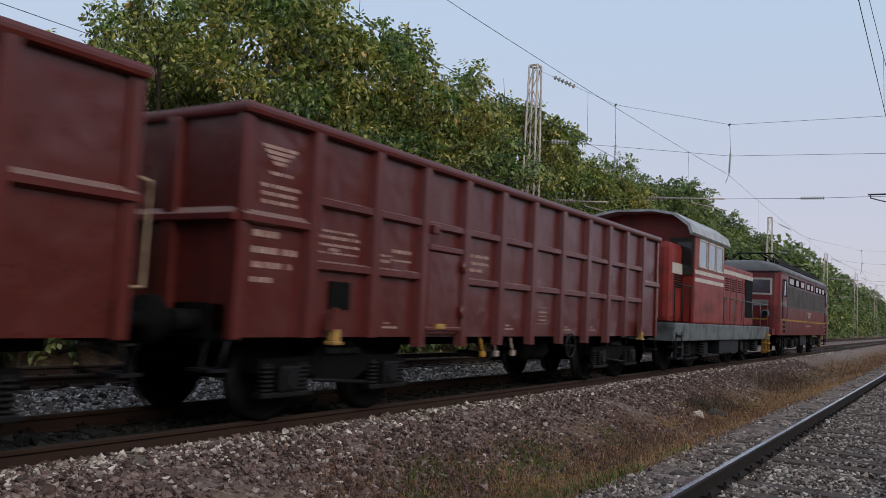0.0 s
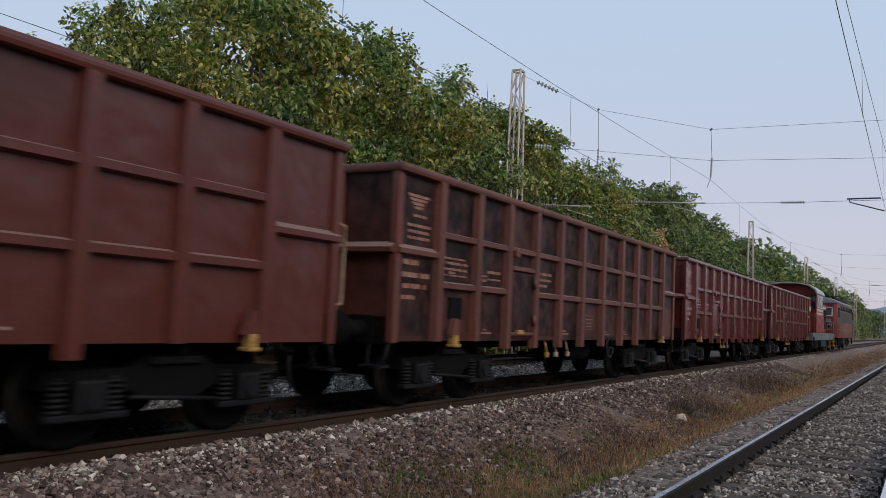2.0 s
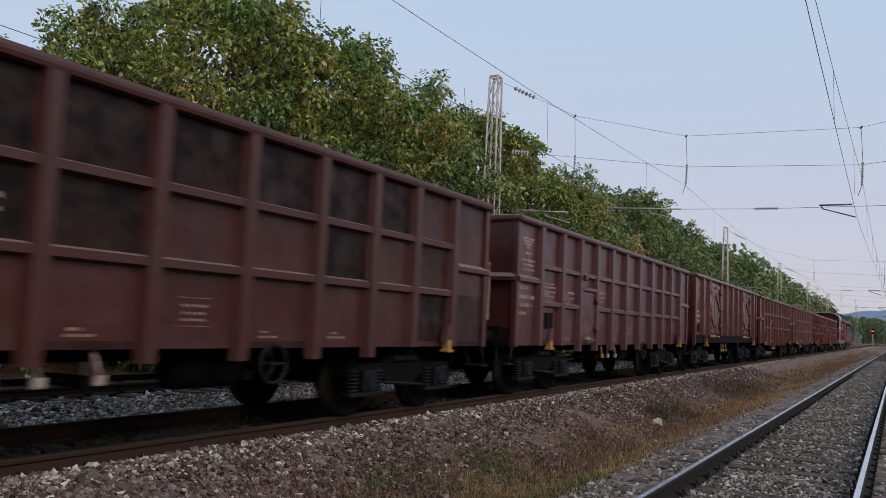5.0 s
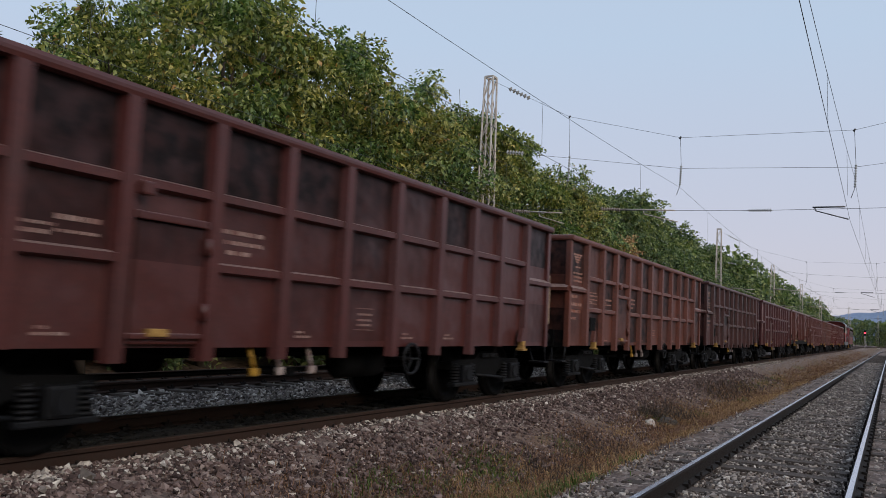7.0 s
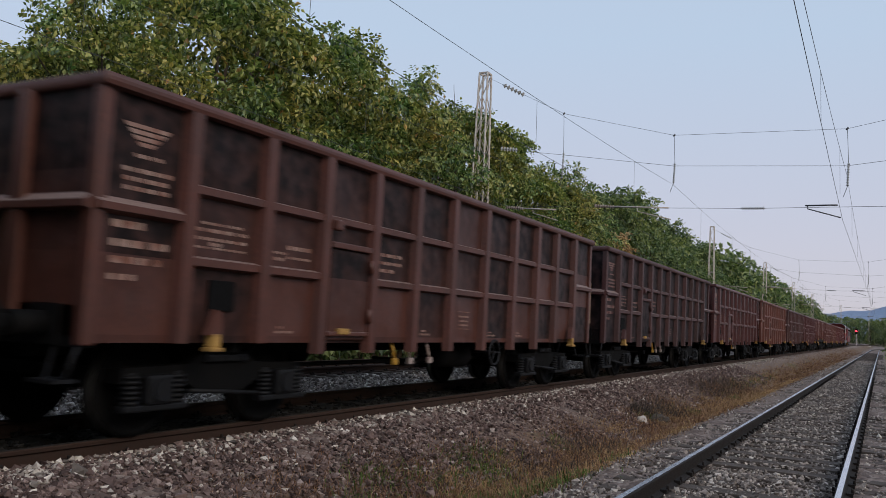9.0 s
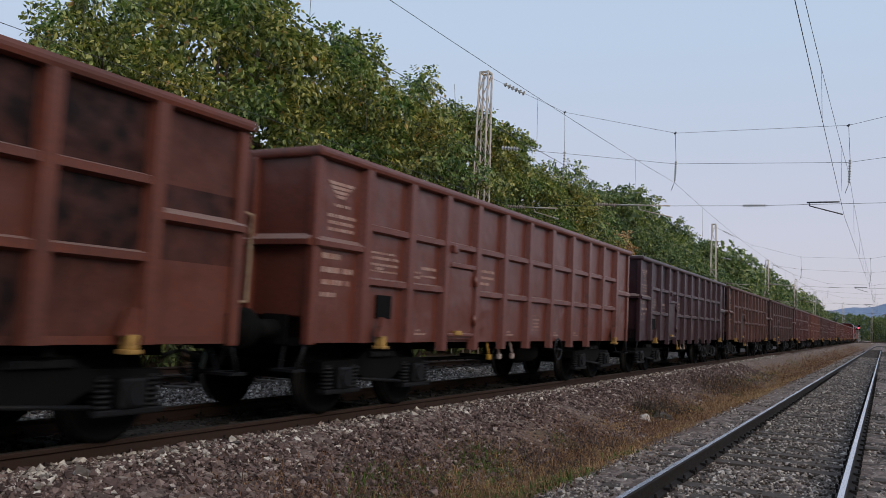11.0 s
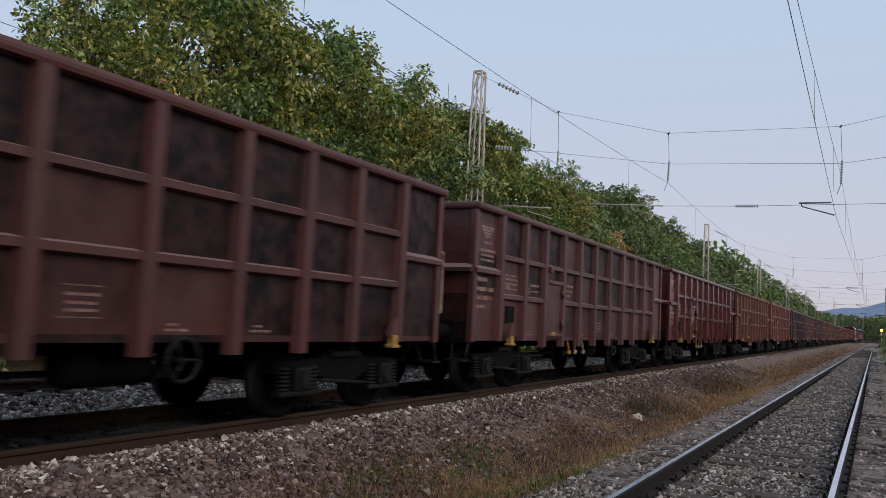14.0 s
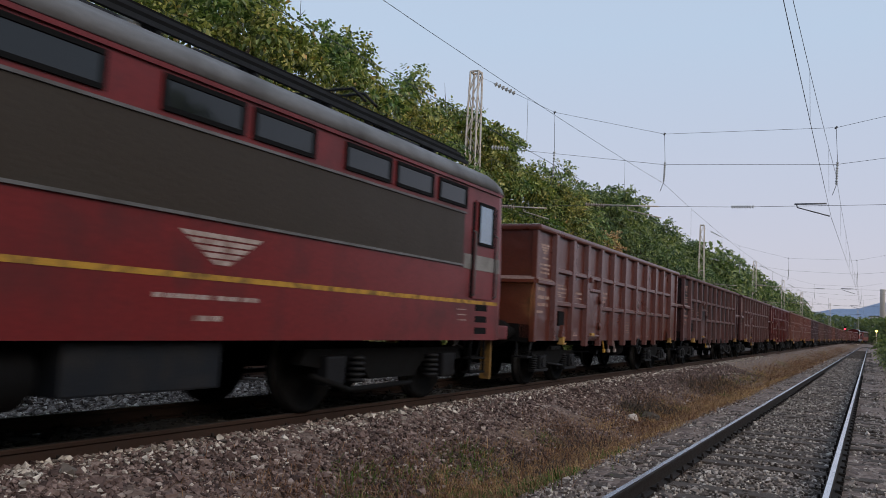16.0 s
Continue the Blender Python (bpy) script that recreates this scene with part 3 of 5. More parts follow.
def wagon_base(name, label, sill_black=False):
    """Underframe, bogies, buffers, brake gear: all that the two kinds of wagon share."""
    w = tagged(new(name), label, "freight wagon", "wagons of the train")
    bm = B()
    box(bm, -1.25, 1.25, -BODY + 0.02, BODY - 0.02, 0.98, 1.12)
    for s in (-1, 1):
        box(bm, s * 0.42 - 0.07, s * 0.42 + 0.07, -BODY + 0.1, BODY - 0.1, 0.74, 0.99)
    for y in (-4.5, -2.2, 0, 2.2, 4.5):
        box(bm, -1.2, 1.2, y - 0.05, y + 0.05, 0.8, 0.99)
    for s in (-1, 1):
        box(bm, -1.32, 1.32, min(s * BODY, s * (BODY - 0.12)), max(s * BODY, s * (BODY - 0.12)), 0.86, 1.2)
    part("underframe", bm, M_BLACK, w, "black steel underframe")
    sets = bogie(w, -BODY + 1.93) + bogie(w, BODY - 1.93)
    for s in (-1, 1):
        buffers(w, s * BODY, s)
    tank = lathe(B(), [(0, 0.05), (0.03, 0.15), (0.08, 0.19), (0.92, 0.19), (0.97, 0.15), (1.0, 0.05)], (0.75, 0.6, 0.66), (0.75, 2, 0.66), 16)
    part("air_tank", tank, M_BLACK, w, "brake air reservoir")
    tank = lathe(B(), [(0, 0.05), (0.03, 0.12), (0.08, 0.15), (0.62, 0.15), (0.67, 0.12), (0.7, 0.05)], (-0.6, -1.7, 0.66), (-0.6, 0, 0.66), 16)
    part("air_tank", tank, M_BLACK, w)
    rig = B()
    pipe(rig, [(0.2, -3.2, 0.55), (0.2, 3.2, 0.55)], 0.03, 8)
    pipe(rig, [(-0.3, -3.0, 0.5), (0.5, -0.4, 0.58), (0.5, 0.5, 0.58), (-0.2, 3.0, 0.5)], 0.028, 8)
    box(rig, 0.1, 0.7, -0.25, -0.1, 0.52, 0.62)
    box(rig, -0.2, 0.6, 1.9, 2.05, 0.5, 0.62)
    part("brake_rigging", rig, M_GRIME, w, "brake rods and levers")
    for y, mat, lab in ((-1.55, M_YELLOW, "yellow brake changeover handle"), (-1.15, M_WHITE, "white-ended brake lever"), (-0.6, M_WHITE, "white-ended brake lever")):
        lev = B()
        rod(lev, (1.24, y, 0.9), (1.26, y + 0.08, 0.66), 0.022, 8)
        box(lev, 1.23, 1.29, y + 0.02, y + 0.13, 0.6, 0.69, 0.02)
        part("brake_lever", lev, mat, w, lab)
    ring = B()
    pipe(ring, [(1.36, 1.5 + 0.2 * math.cos(math.pi * i / 8), 0.74 + 0.2 * math.sin(math.pi * i / 8)) for i in range(17)], 0.02, 6)
    for i in range(3):
        a = 2 * math.pi * i / 3
        rod(ring, (1.36, 1.5, 0.74), (1.36, 1.5 + 0.2 * math.cos(a), 0.74 + 0.2 * math.sin(a)), 0.014, 6)
    rod(ring, (1.0, 1.5, 0.74), (1.38, 1.5, 0.74), 0.025, 8)
    part("handbrake_wheel", ring, M_GRIME, w, "hand brake wheel")
    for y in (-BODY + 1.36, BODY - 1.36):
        for s in (-1, 1):
            hook = B()
            slab(hook, [(y - 0.1, 0.98), (y + 0.0, 1.22), (y + 0.07, 1.2), (y + 0.1, 0.98)], "x", min(s * 1.38, s * 1.46), max(s * 1.38, s * 1.46))
            hk = part("tow_hook_bracket", hook, M_FRAME, w, "painted tow hook bracket")
            tip = B()
            box(tip, min(s * 1.37, s * 1.48), max(s * 1.37, s * 1.48), y - 0.045, y + 0.065, 0.86, 0.99, 0.02)
            box(tip, min(s * 1.36, s * 1.5), max(s * 1.36, s * 1.5), y - 0.07, y + 0.085, 0.825, 0.865, 0.012)
            part("hook_tip", tip, M_HOOK, hk, "yellow hook")
    for s in (-1, 1):
        st = B()
        ye = s * (BODY - 0.02)
        pipe(st, [(1.3, ye, 0.95), (1.3, ye + s * 0.12, 0.62), (1.05, ye + s * 0.12, 0.6), (1.0, ye, 0.9)], 0.02, 6)
        box(st, 1.0, 1.32, min(ye + s * 0.02, ye + s * 0.24), max(ye + s * 0.02, ye + s * 0.24), 0.58, 0.61)
        part("shunter_step", st, M_GRIME, w, "shunter's step")
        rl = pipe(B(), [(s * 1.28, ye, 1.3), (s * 1.3, ye + s * 0.2, 1.32), (s * 1.3, ye + s * 0.2, 2.2), (s * 1.28, ye, 2.24)], 0.02, 6)
        part("grab_rail", rl, M_GRAB, w, "worn grab rail on the end wall")
    return w, sets


def shell(w, bottom, ridge, z_top=3.13):
    """Side and end walls of an open wagon with its rim."""
    for s in (-1, 1):
        part("side_wall", box(B(), min(s * 1.27, s * 1.315), max(s * 1.27, s * 1.315), -BODY + 0.03, BODY - 0.03, bottom, z_top - 0.08), M_PANEL, w, "steel side panels, dented and dusty")
    for s in (-1, 1):
        ye = s * BODY
        bm = box(B(), -1.27, 1.27, min(ye, ye - s * 0.05), max(ye, ye - s * 0.05), 0.95, z_top - 0.08)
        part("end_wall", bm, M_PANEL, w, "steel end wall")
        bm = B()
        for x in (-0.42, 0.42):
            box(bm, x - 0.09, x + 0.09, min(ye, ye + s * 0.08), max(ye, ye + s * 0.08), 0.95, z_top - 0.1, 0.015)
        if ridge:
            slab(bm, [(ye, 1.98), (ye + s * 0.1, 2.0), (ye + s * 0.1, 2.06), (ye, 2.13)], "x", -1.33, 1.33)
        part("end_stiffener", bm, M_FRAME, w, "welded stiffeners of the end wall")
        for x in (-1, 1):
            part("corner_post", box(B(), min(x * 1.25, x * 1.36), max(x * 1.25, x * 1.36), min(ye + s * 0.03, ye - s * 0.1), max(ye + s * 0.03, ye - s * 0.1), 0.88, z_top - 0.1, 0.015), M_FRAME, w)
    bm = B()
    for s in (-1, 1):
        box(bm, min(s * 1.22, s * 1.42), max(s * 1.22, s * 1.42), -BODY - 0.06, BODY + 0.06, z_top - 0.12, z_top, 0.045)
        box(bm, -1.3, 1.3, min(s * (BODY - 0.12), s * (BODY + 0.06)), max(s * (BODY - 0.12), s * (BODY + 0.06)), z_top - 0.12, z_top - 0.002, 0.04)
    part("top_rim", bm, M_FRAME, w, "worn steel top rim")
    return w


def logo(bm, x, y, z, s=1.0):
    for i, (a, b) in enumerate(((0.0, 0.62), (0.06, 0.55), (0.12, 0.49), (0.18, 0.43))):
        y0, y1 = y + a * s, y + b * s
        zz = z - i * 0.06 * s
        slab(bm, [(y0, zz), (y1, zz), (y1 - 0.04 * s, zz - 0.042 * s), (y0 + 0.04 * s, zz - 0.042 * s)], "x", x, x + 0.004)
    return bm


def ribbed_wagon():
    w, sets = wagon_base("open_wagon", "rust-brown open freight wagon with ribbed steel sides on two bogies")
    shell(w, 0.9, True)
    bay0, bay1 = POSTS[2] - BODY, POSTS[3] - BODY
    for s in (-1, 1):
        for i, p in enumerate(POSTS):
            low = 0.78 if 1 < i < 9 else 0.9
            y = p - BODY
            bm = B()
            vs = [(s * 1.31, y - 0.1), (s * HALF_W, y - 0.07), (s * HALF_W, y + 0.07), (s * 1.31, y + 0.1)]
            slab(bm, vs, "z", low, 3.03)
            part("side_post", bm, M_FRAME, w, "pressed steel post")
        for z in (2.32, 1.65):
            spans = [(POSTS[0] - BODY, POSTS[-1] - BODY)] if z > 2 else [(POSTS[0] - BODY, bay0), (bay1, POSTS[-1] - BODY)]
            for a, b in spans:
                bm = slab(B(), [(s * 1.31, z - 0.06), (s * 1.395, z - 0.035), (s * 1.395, z + 0.035), (s * 1.31, z + 0.06)], "y", a, b)
                part("side_rib", bm, M_FRAME, w, "horizontal pressed rib")
        for a, b in ((-BODY, POSTS[0] - BODY), (POSTS[-1] - BODY, BODY)):
            bm = slab(B(), [(s * 1.31, 1.97), (s * 1.4, 2.0), (s * 1.4, 2.06), (s * 1.31, 2.12)], "y", a, b)
            part("end_panel_ridge", bm, M_FRAME, w)
        bm = B()
        x0, x1 = sorted((s * 1.315, s * 1.37))
        box(bm, x0, x1, bay0 + 0.14, bay1 - 0.1, 0.93, 2.0, 0.02)
        door = part("side_door", bm, M_PANEL, w, "small side door with hinges")
        for za, zb in ((2.0, 2.07), (0.98, 1.03)):
            part("door_bar", box(B(), min(s * 1.33, s * 1.41), max(s * 1.33, s * 1.41), bay0 + 0.1, bay1 - 0.1, za, zb, 0.012), M_FRAME, door, "door bar")
        bm = B()
        box(bm, min(s * 1.37, s * 1.43), max(s * 1.37, s * 1.43), bay0 + 0.3, bay0 + 0.52, 1.0, 1.07, 0.012)
        part("door_latch", bm, M_HOOK, door, "yellow door latch")
        for z in (1.15, 1.75):
            bm = rod(B(), (s * 1.4, bay1 - 0.09, z), (s * 1.4, bay1 - 0.09, z + 0.16), 0.035, 8)
            part("hinge", bm, M_FRAME, door)
        bm = box(B(), min(s * 1.36, s * 1.46), max(s * 1.36, s * 1.46), bay0 + 0.1, bay0 + 0.24, 2.2, 2.32, 0.02)
        part("door_bracket", bm, M_FRAME, w, "small welded bracket")
    # lettering on the camera's side and its mirror
    for s in (-1, 1):
        x = 1.316 if s > 0 else -1.32
        y1, y2, y3, y5 = -BODY + 0.24, POSTS[0] - BODY + 0.16, POSTS[1] - BODY + 0.12, POSTS[3] - BODY + 0.14
        bm = logo(B(), x, y1, 2.78, 0.85)
        bars(bm, x, y1 + 0.08, 2.49, [(0.06, 0, 0.32, 0.04), (-0.05, -0.13, 0.55, 0.045), (-0.04, -0.21, 0.5, 0.045), (-0.03, -0.29, 0.5, 0.045)])
        part("lettering", bm, M_LETTER, w, "faded white marking bars")
        bm = bars(B(), x, y1, 1.85, [(-0.04, 0.02, 0.4, 0.075), (-0.04, -0.14, 0.62, 0.075), (-0.03, -0.28, 0.55, 0.07), (-0.04, -0.42, 0.3, 0.06)])
        part("lettering", bm, M_LETTER, w)
        bm = bars(B(), x, y2, 2.02, [(0.06, 0, 0.6, 0.03), (0, -0.07, 0.7, 0.04), (-0.02, -0.15, 0.72, 0.035), (0.0, -0.23, 0.68, 0.025), (0.18, -0.2, 0.16, 0.04)])
        bars(bm, x, y3, 1.9, [(0.3, 0, 0.42, 0.05), (0.0, -0.06, 0.3, 0.03), (0.3, -0.1, 0.4, 0.03), (0.0, -0.13, 0.25, 0.04)])
        part("lettering", bm, M_LETTER, w)
        bm = bars(B(), x, y5, 2.0, [(0.02, 0, 0.6, 0.05), (0.06, -0.1, 0.55, 0.045), (0.1, -0.2, 0.36, 0.05)])
        part("lettering", bm, M_LETTER, w)
        bm = bars(B(), x, POSTS[5] - BODY + 0.35, 1.1, [(0, 0, 0.4, 0.012), (0, 0.26, 0.4, 0.012), (0.05, 0.05, 0.3, 0.03), (0.05, 0.11, 0.28, 0.03), (0.05, 0.18, 0.3, 0.03)])
        for i in (1, 2, 4, 6, 7):
            bars(bm, x, POSTS[i] - BODY + 0.3, 1.0, [(0, 0, 0.3, 0.03), (0.03, 0.05, 0.12, 0.03)])
        part("lettering", bm, M_LETTER, w)
        bm = box(B(), min(s * 1.31, s * 1.345), max(s * 1.31, s * 1.345), y2 + 0.2, y2 + 0.55, 1.2, 1.5, 0.012)
        part("document_holder", bm, M_BLACK, w, "black document holder with a wire cover")
    return w, sets


def door_wagon():
    w, sets = wagon_base("open_wagon", "brown open freight wagon with two pairs of braced side doors")
    shell(w, 1.18, False, 3.16)
    for s in (-1, 1):
        bm = box(B(), min(s * 1.27, s * 1.36), max(s * 1.27, s * 1.36), -BODY, BODY, 0.93, 1.2, 0.015)
        part("side_sill", bm, M_BLACK, w, "black side sill")
        for y in (-5.38, -4.36, -2.32, -1.17, 0.0, 1.17, 2.32, 4.36, 5.38):
            bm = slab(B(), [(s * 1.31, y - 0.09), (s * 1.41, y - 0.065), (s * 1.41, y + 0.065), (s * 1.31, y + 0.09)], "z", 1.19, 3.06)
            part("side_post", bm, M_FRAME, w, "pressed steel post")
        for yc in (-3.34, 3.34):
            for d in (-1, 1):
                y0, y1 = sorted((yc + d * 0.03, yc + d * 0.9))
                leaf = part("door_leaf", box(B(), min(s * 1.315, s * 1.35), max(s * 1.315, s * 1.35), y0, y1, 1.22, 3.0, 0.015), M_PANEL, w, "steel door leaf")
                bm = B()
                m = (y0 + y1) / 2
                for z in (1.3, 2.88):
                    box(bm, min(s * 1.35, s * 1.39), max(s * 1.35, s * 1.39), y0 + 0.1, y1 - 0.1, z - 0.05, z + 0.05, 0.012)
                inner, outer = (y0 + 0.08, y1 - 0.1) if d > 0 else (y1 - 0.08, y0 + 0.1)
                for za, zb in ((2.65, 2.15), (1.5, 2.0)):
                    a, b = Vector((s * 1.365, inner, za)), Vector((s * 1.365, outer, zb))
                    u = (b - a).normalized()
                    v = Vector((0, -u.z, u.y)) * 0.05
                    vs = [a + v, a - v, b - v, b + v]
                    slab(bm, [(p.y, p.z) for p in vs], "x", min(s * 1.35, s * 1.385), max(s * 1.35, s * 1.385))
                part("door_brace", bm, M_FRAME, leaf, "pressed door brace")
                bm = rod(B(), (s * 1.39, outer + d * 0.08, 1.2), (s * 1.39, outer + d * 0.08, 3.0), 0.03, 8)
                for z in (1.5, 2.1, 2.7):
                    rod(bm, (s * 1.39, outer + d * 0.08, z - 0.08), (s * 1.39, outer + d * 0.08, z + 0.08), 0.05, 8)
                part("door_rod", bm, M_FRAME, leaf, "door bolt rod with hinges")
            bm = box(B(), min(s * 1.36, s * 1.4), max(s * 1.36, s * 1.4), yc - 0.85, yc + 0.1, 1.12, 1.2, 0.012)
            box(bm, min(s * 1.36, s * 1.4), max(s * 1.36, s * 1.4), yc + 0.35, yc + 0.8, 1.12, 1.18, 0.012)
            part("door_threshold", bm, M_YELLOW, w, "worn yellow door threshold")
        x = 1.316 if s > 0 else -1.32
        bm = logo(B(), x, -BODY + 0.3, 2.85, 0.8)
        bars(bm, x, -BODY + 0.3, 2.55, [(0, 0, 0.45, 0.04), (0, -0.08, 0.5, 0.04), (0, -0.16, 0.4, 0.04), (0, -0.62, 0.42, 0.07), (0, -0.78, 0.6, 0.08), (0, -0.93, 0.52, 0.06), (0, -1.08, 0.3, 0.06)])
        part("lettering", bm, M_LETTER, w, "faded white marking bars")
        bm = bars(B(), x, -BODY + 1.2, 2.0, [(0, 0, 0.65, 0.05), (0, -0.1, 0.6, 0.04), (0.05, -0.2, 0.5, 0.04), (0, -0.32, 0.62, 0.06), (0.1, -0.45, 0.4, 0.03)])
        bars(bm, x, -0.6, 1.9, [(0, 0, 0.45, 0.035), (0, -0.12, 0.4, 0.03)])
        part("lettering", bm, M_LETTER, w)
        bm = box(B(), min(s * 1.31, s * 1.34), max(s * 1.31, s * 1.34), -BODY + 0.42, -BODY + 0.78, 1.3, 1.55, 0.012)
        part("document_holder", bm, M_BLACK, w, "black document holder")
    return w, sets


# colour, dust, and what sets each wagon apart, from the engine backwards
TRAIN = (
    ((0.150, 0.0302, 0.0265), 0.12, "maroon open wagon with ribbed steel sides and white markings"),
    ((0.15, 0.0265, 0.0205), 0.04, "freshly painted red open wagon with ribbed steel sides"),
    ((0.185, 0.053, 0.032), 0.82, "orange-brown open wagon with ribbed sides blackened by coal dust"),
    ((0.150, 0.0386, 0.0281), 0.30, "red-brown open wagon with dull ribbed steel sides"),
    ((0.160, 0.0460, 0.0330), 0.10, ""),
    ((0.120, 0.0319, 0.0312), 0.25, "purplish maroon open wagon with ribbed steel sides"),
    ((0.102, 0.0310, 0.0245), 0.6, "dark brown open wagon with dusty ribbed sides"),
    ((0.205, 0.058, 0.033), 0.72, "orange open wagon with black dust on its ribbed panels"),
    ((0.120, 0.0310, 0.0265), 0.52, "dull maroon open wagon with ribbed steel sides"),
    ((0.09, 0.029, 0.026), 1.0, "nearly black open wagon with rust-red posts and ribs"),
    ((0.13, 0.043, 0.029), 0.72, "grimy brown open wagon with rusty ribbed sides"),
    ((0.060, 0.0202, 0.0265), 0.35, "dark purple-brown open wagon with ribbed sides"),
    ((0.205, 0.0630, 0.0437), 0.20, "faded salmon-brown open wagon with ribbed steel sides"),
    ((0.2, 0.054, 0.03), 0.7, "orange-brown open wagon with blackened upper panels"),
    ((0.122, 0.0215, 0.020), 0.00, "glossy deep red open wagon with dented ribbed sides"),
    ((0.125, 0.038, 0.0315), 0.62, "dark brown open wagon with orange markings and ribbed sides"),
    ((0.125, 0.038, 0.032), 0.76, "coal-blackened open wagon with rust-red ribs"),
    ((0.138, 0.039, 0.027), 0.05, "glossy red-brown open wagon with ribbed steel sides"),
)
WAGON_GAP, FIRST_WAGON = 14.04, 11.89
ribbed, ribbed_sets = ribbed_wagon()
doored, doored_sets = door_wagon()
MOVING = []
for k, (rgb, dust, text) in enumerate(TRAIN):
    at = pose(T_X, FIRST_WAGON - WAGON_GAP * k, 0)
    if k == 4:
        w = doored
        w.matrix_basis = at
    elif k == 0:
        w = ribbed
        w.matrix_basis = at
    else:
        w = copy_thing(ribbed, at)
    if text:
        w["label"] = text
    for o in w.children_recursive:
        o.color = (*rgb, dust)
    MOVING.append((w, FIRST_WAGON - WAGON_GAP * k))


# ---- locomotives ----
def framed_window(parent, x, y0, y1, z0, z1, s=1, label="dark side window", frame_mat=None, glass=None):
    bm = B()
    x0, x1 = sorted((x, x + s * 0.025))
    t = 0.045
    for a, b, c, d in ((y0 - t, y1 + t, z0 - t, z0), (y0 - t, y1 + t, z1, z1 + t), (y0 - t, y0, z0, z1), (y1, y1 + t, z0, z1)):
        box(bm, x0, x1, a, b, c, d)
    fr = part("window_frame", bm, frame_mat or M_BLACK, parent, "window frame with rubber seal")
    xg0, xg1 = sorted((x, x + s * 0.01))
    part("pane", box(B(), xg0, xg1, y0, y1, z0, z1), glass or M_GLASS, fr, label)
    return fr


def hull(bm, half_w, half_l, z0, z1, corner=0.35, nose=0.12):
    """A loco body with rounded corners and slightly raked ends."""
    rings = []
    for z, rake in ((z0, 0), (z0 + (z1 - z0) * 0.45, 0), (z1, nose)):
        ring = []
        for cx, cy, a0 in ((1, 1, 0), (-1, 1, 90), (-1, -1, 180), (1, -1, 270)):
            for i in range(5):
                a = radians(a0 + i * 22.5)
                ring.append(bm.verts.new((cx * (half_w - corner) + corner * math.cos(a), cy * (half_l - rake - corner) + corner * math.sin(a), z)))
        rings.append(ring)
    n = len(rings[0])
    for p, q in zip(rings, rings[1:]):
        for i in range(n):
            bm.faces.new((p[i], p[(i + 1) % n], q[(i + 1) % n], q[i]))
    bm.faces.new(rings[0][::-1]), bm.faces.new(rings[-1])
    return bm


def arched_roof(bm, half_w, half_l, z, rise, end=0.5, steps=10):
    rings = []
    for y, k in ((-half_l, 0.1), (-half_l + end * 0.3, 0.7), (-half_l + end, 1.0), (half_l - end, 1.0), (half_l - end * 0.3, 0.7), (half_l, 0.1)):
        ring = []
        for i in range(steps + 1):
            a = math.pi * i / steps
            c = math.copysign(abs(math.cos(a)) ** 0.75, math.cos(a))
            ring.append(bm.verts.new((c * half_w * (0.9 + 0.1 * k), y, z + rise * k * math.sin(a) ** 0.8)))
        rings.append(ring)
    for p, q in zip(rings, rings[1:]):
        for i in range(steps):
            bm.faces.new((p[i], p[i + 1], q[i + 1], q[i])).smooth = True
        bm.faces.new((p[0], q[0], q[-1], p[-1]))
    bm.faces.new(rings[0][::-1]), bm.faces.new(rings[-1])
    return bm


def pantograph(parent, yc, raised):
    z0 = 4.06
    bm = B()
    for x in (-0.5, 0.5):
        rod(bm, (x, yc - 0.9, z0), (x, yc + 0.9, z0), 0.035, 8)
        rod(bm, (x, yc - 0.6, z0 - 0.25), (x, yc - 0.6, z0), 0.06, 10)
        rod(bm, (x, yc + 0.6, z0 - 0.25), (x, yc + 0.6, z0), 0.06, 10)
    top = 5.15 if raised else z0 + 0.2
    knee = (z0 + 0.75) if raised else z0 + 0.12
    for x in (-0.45, 0.45):
        for s in (-1, 1):
            out = 1.15 if raised else 1.35
            pipe(bm, [(x, yc + s * 0.5, z0), (x * 0.9, yc + s * out, knee), (x * 0.7, yc + s * 0.12, top)], 0.028, 6)
    fr = part("pantograph", bm, M_BLACK, parent, "raised diamond pantograph" if raised else "folded diamond pantograph")
    shoe = B()
    for s in (-0.14, 0.14):
        pipe(shoe, [(-0.95, yc + s, top - 0.18), (-0.72, yc + s, top + 0.03), (0.72, yc + s, top + 0.03), (0.95, yc + s, top - 0.18)], 0.025, 6)
    part("contact_shoe", shoe, M_GRIME, fr, "contact strip of the pantograph")


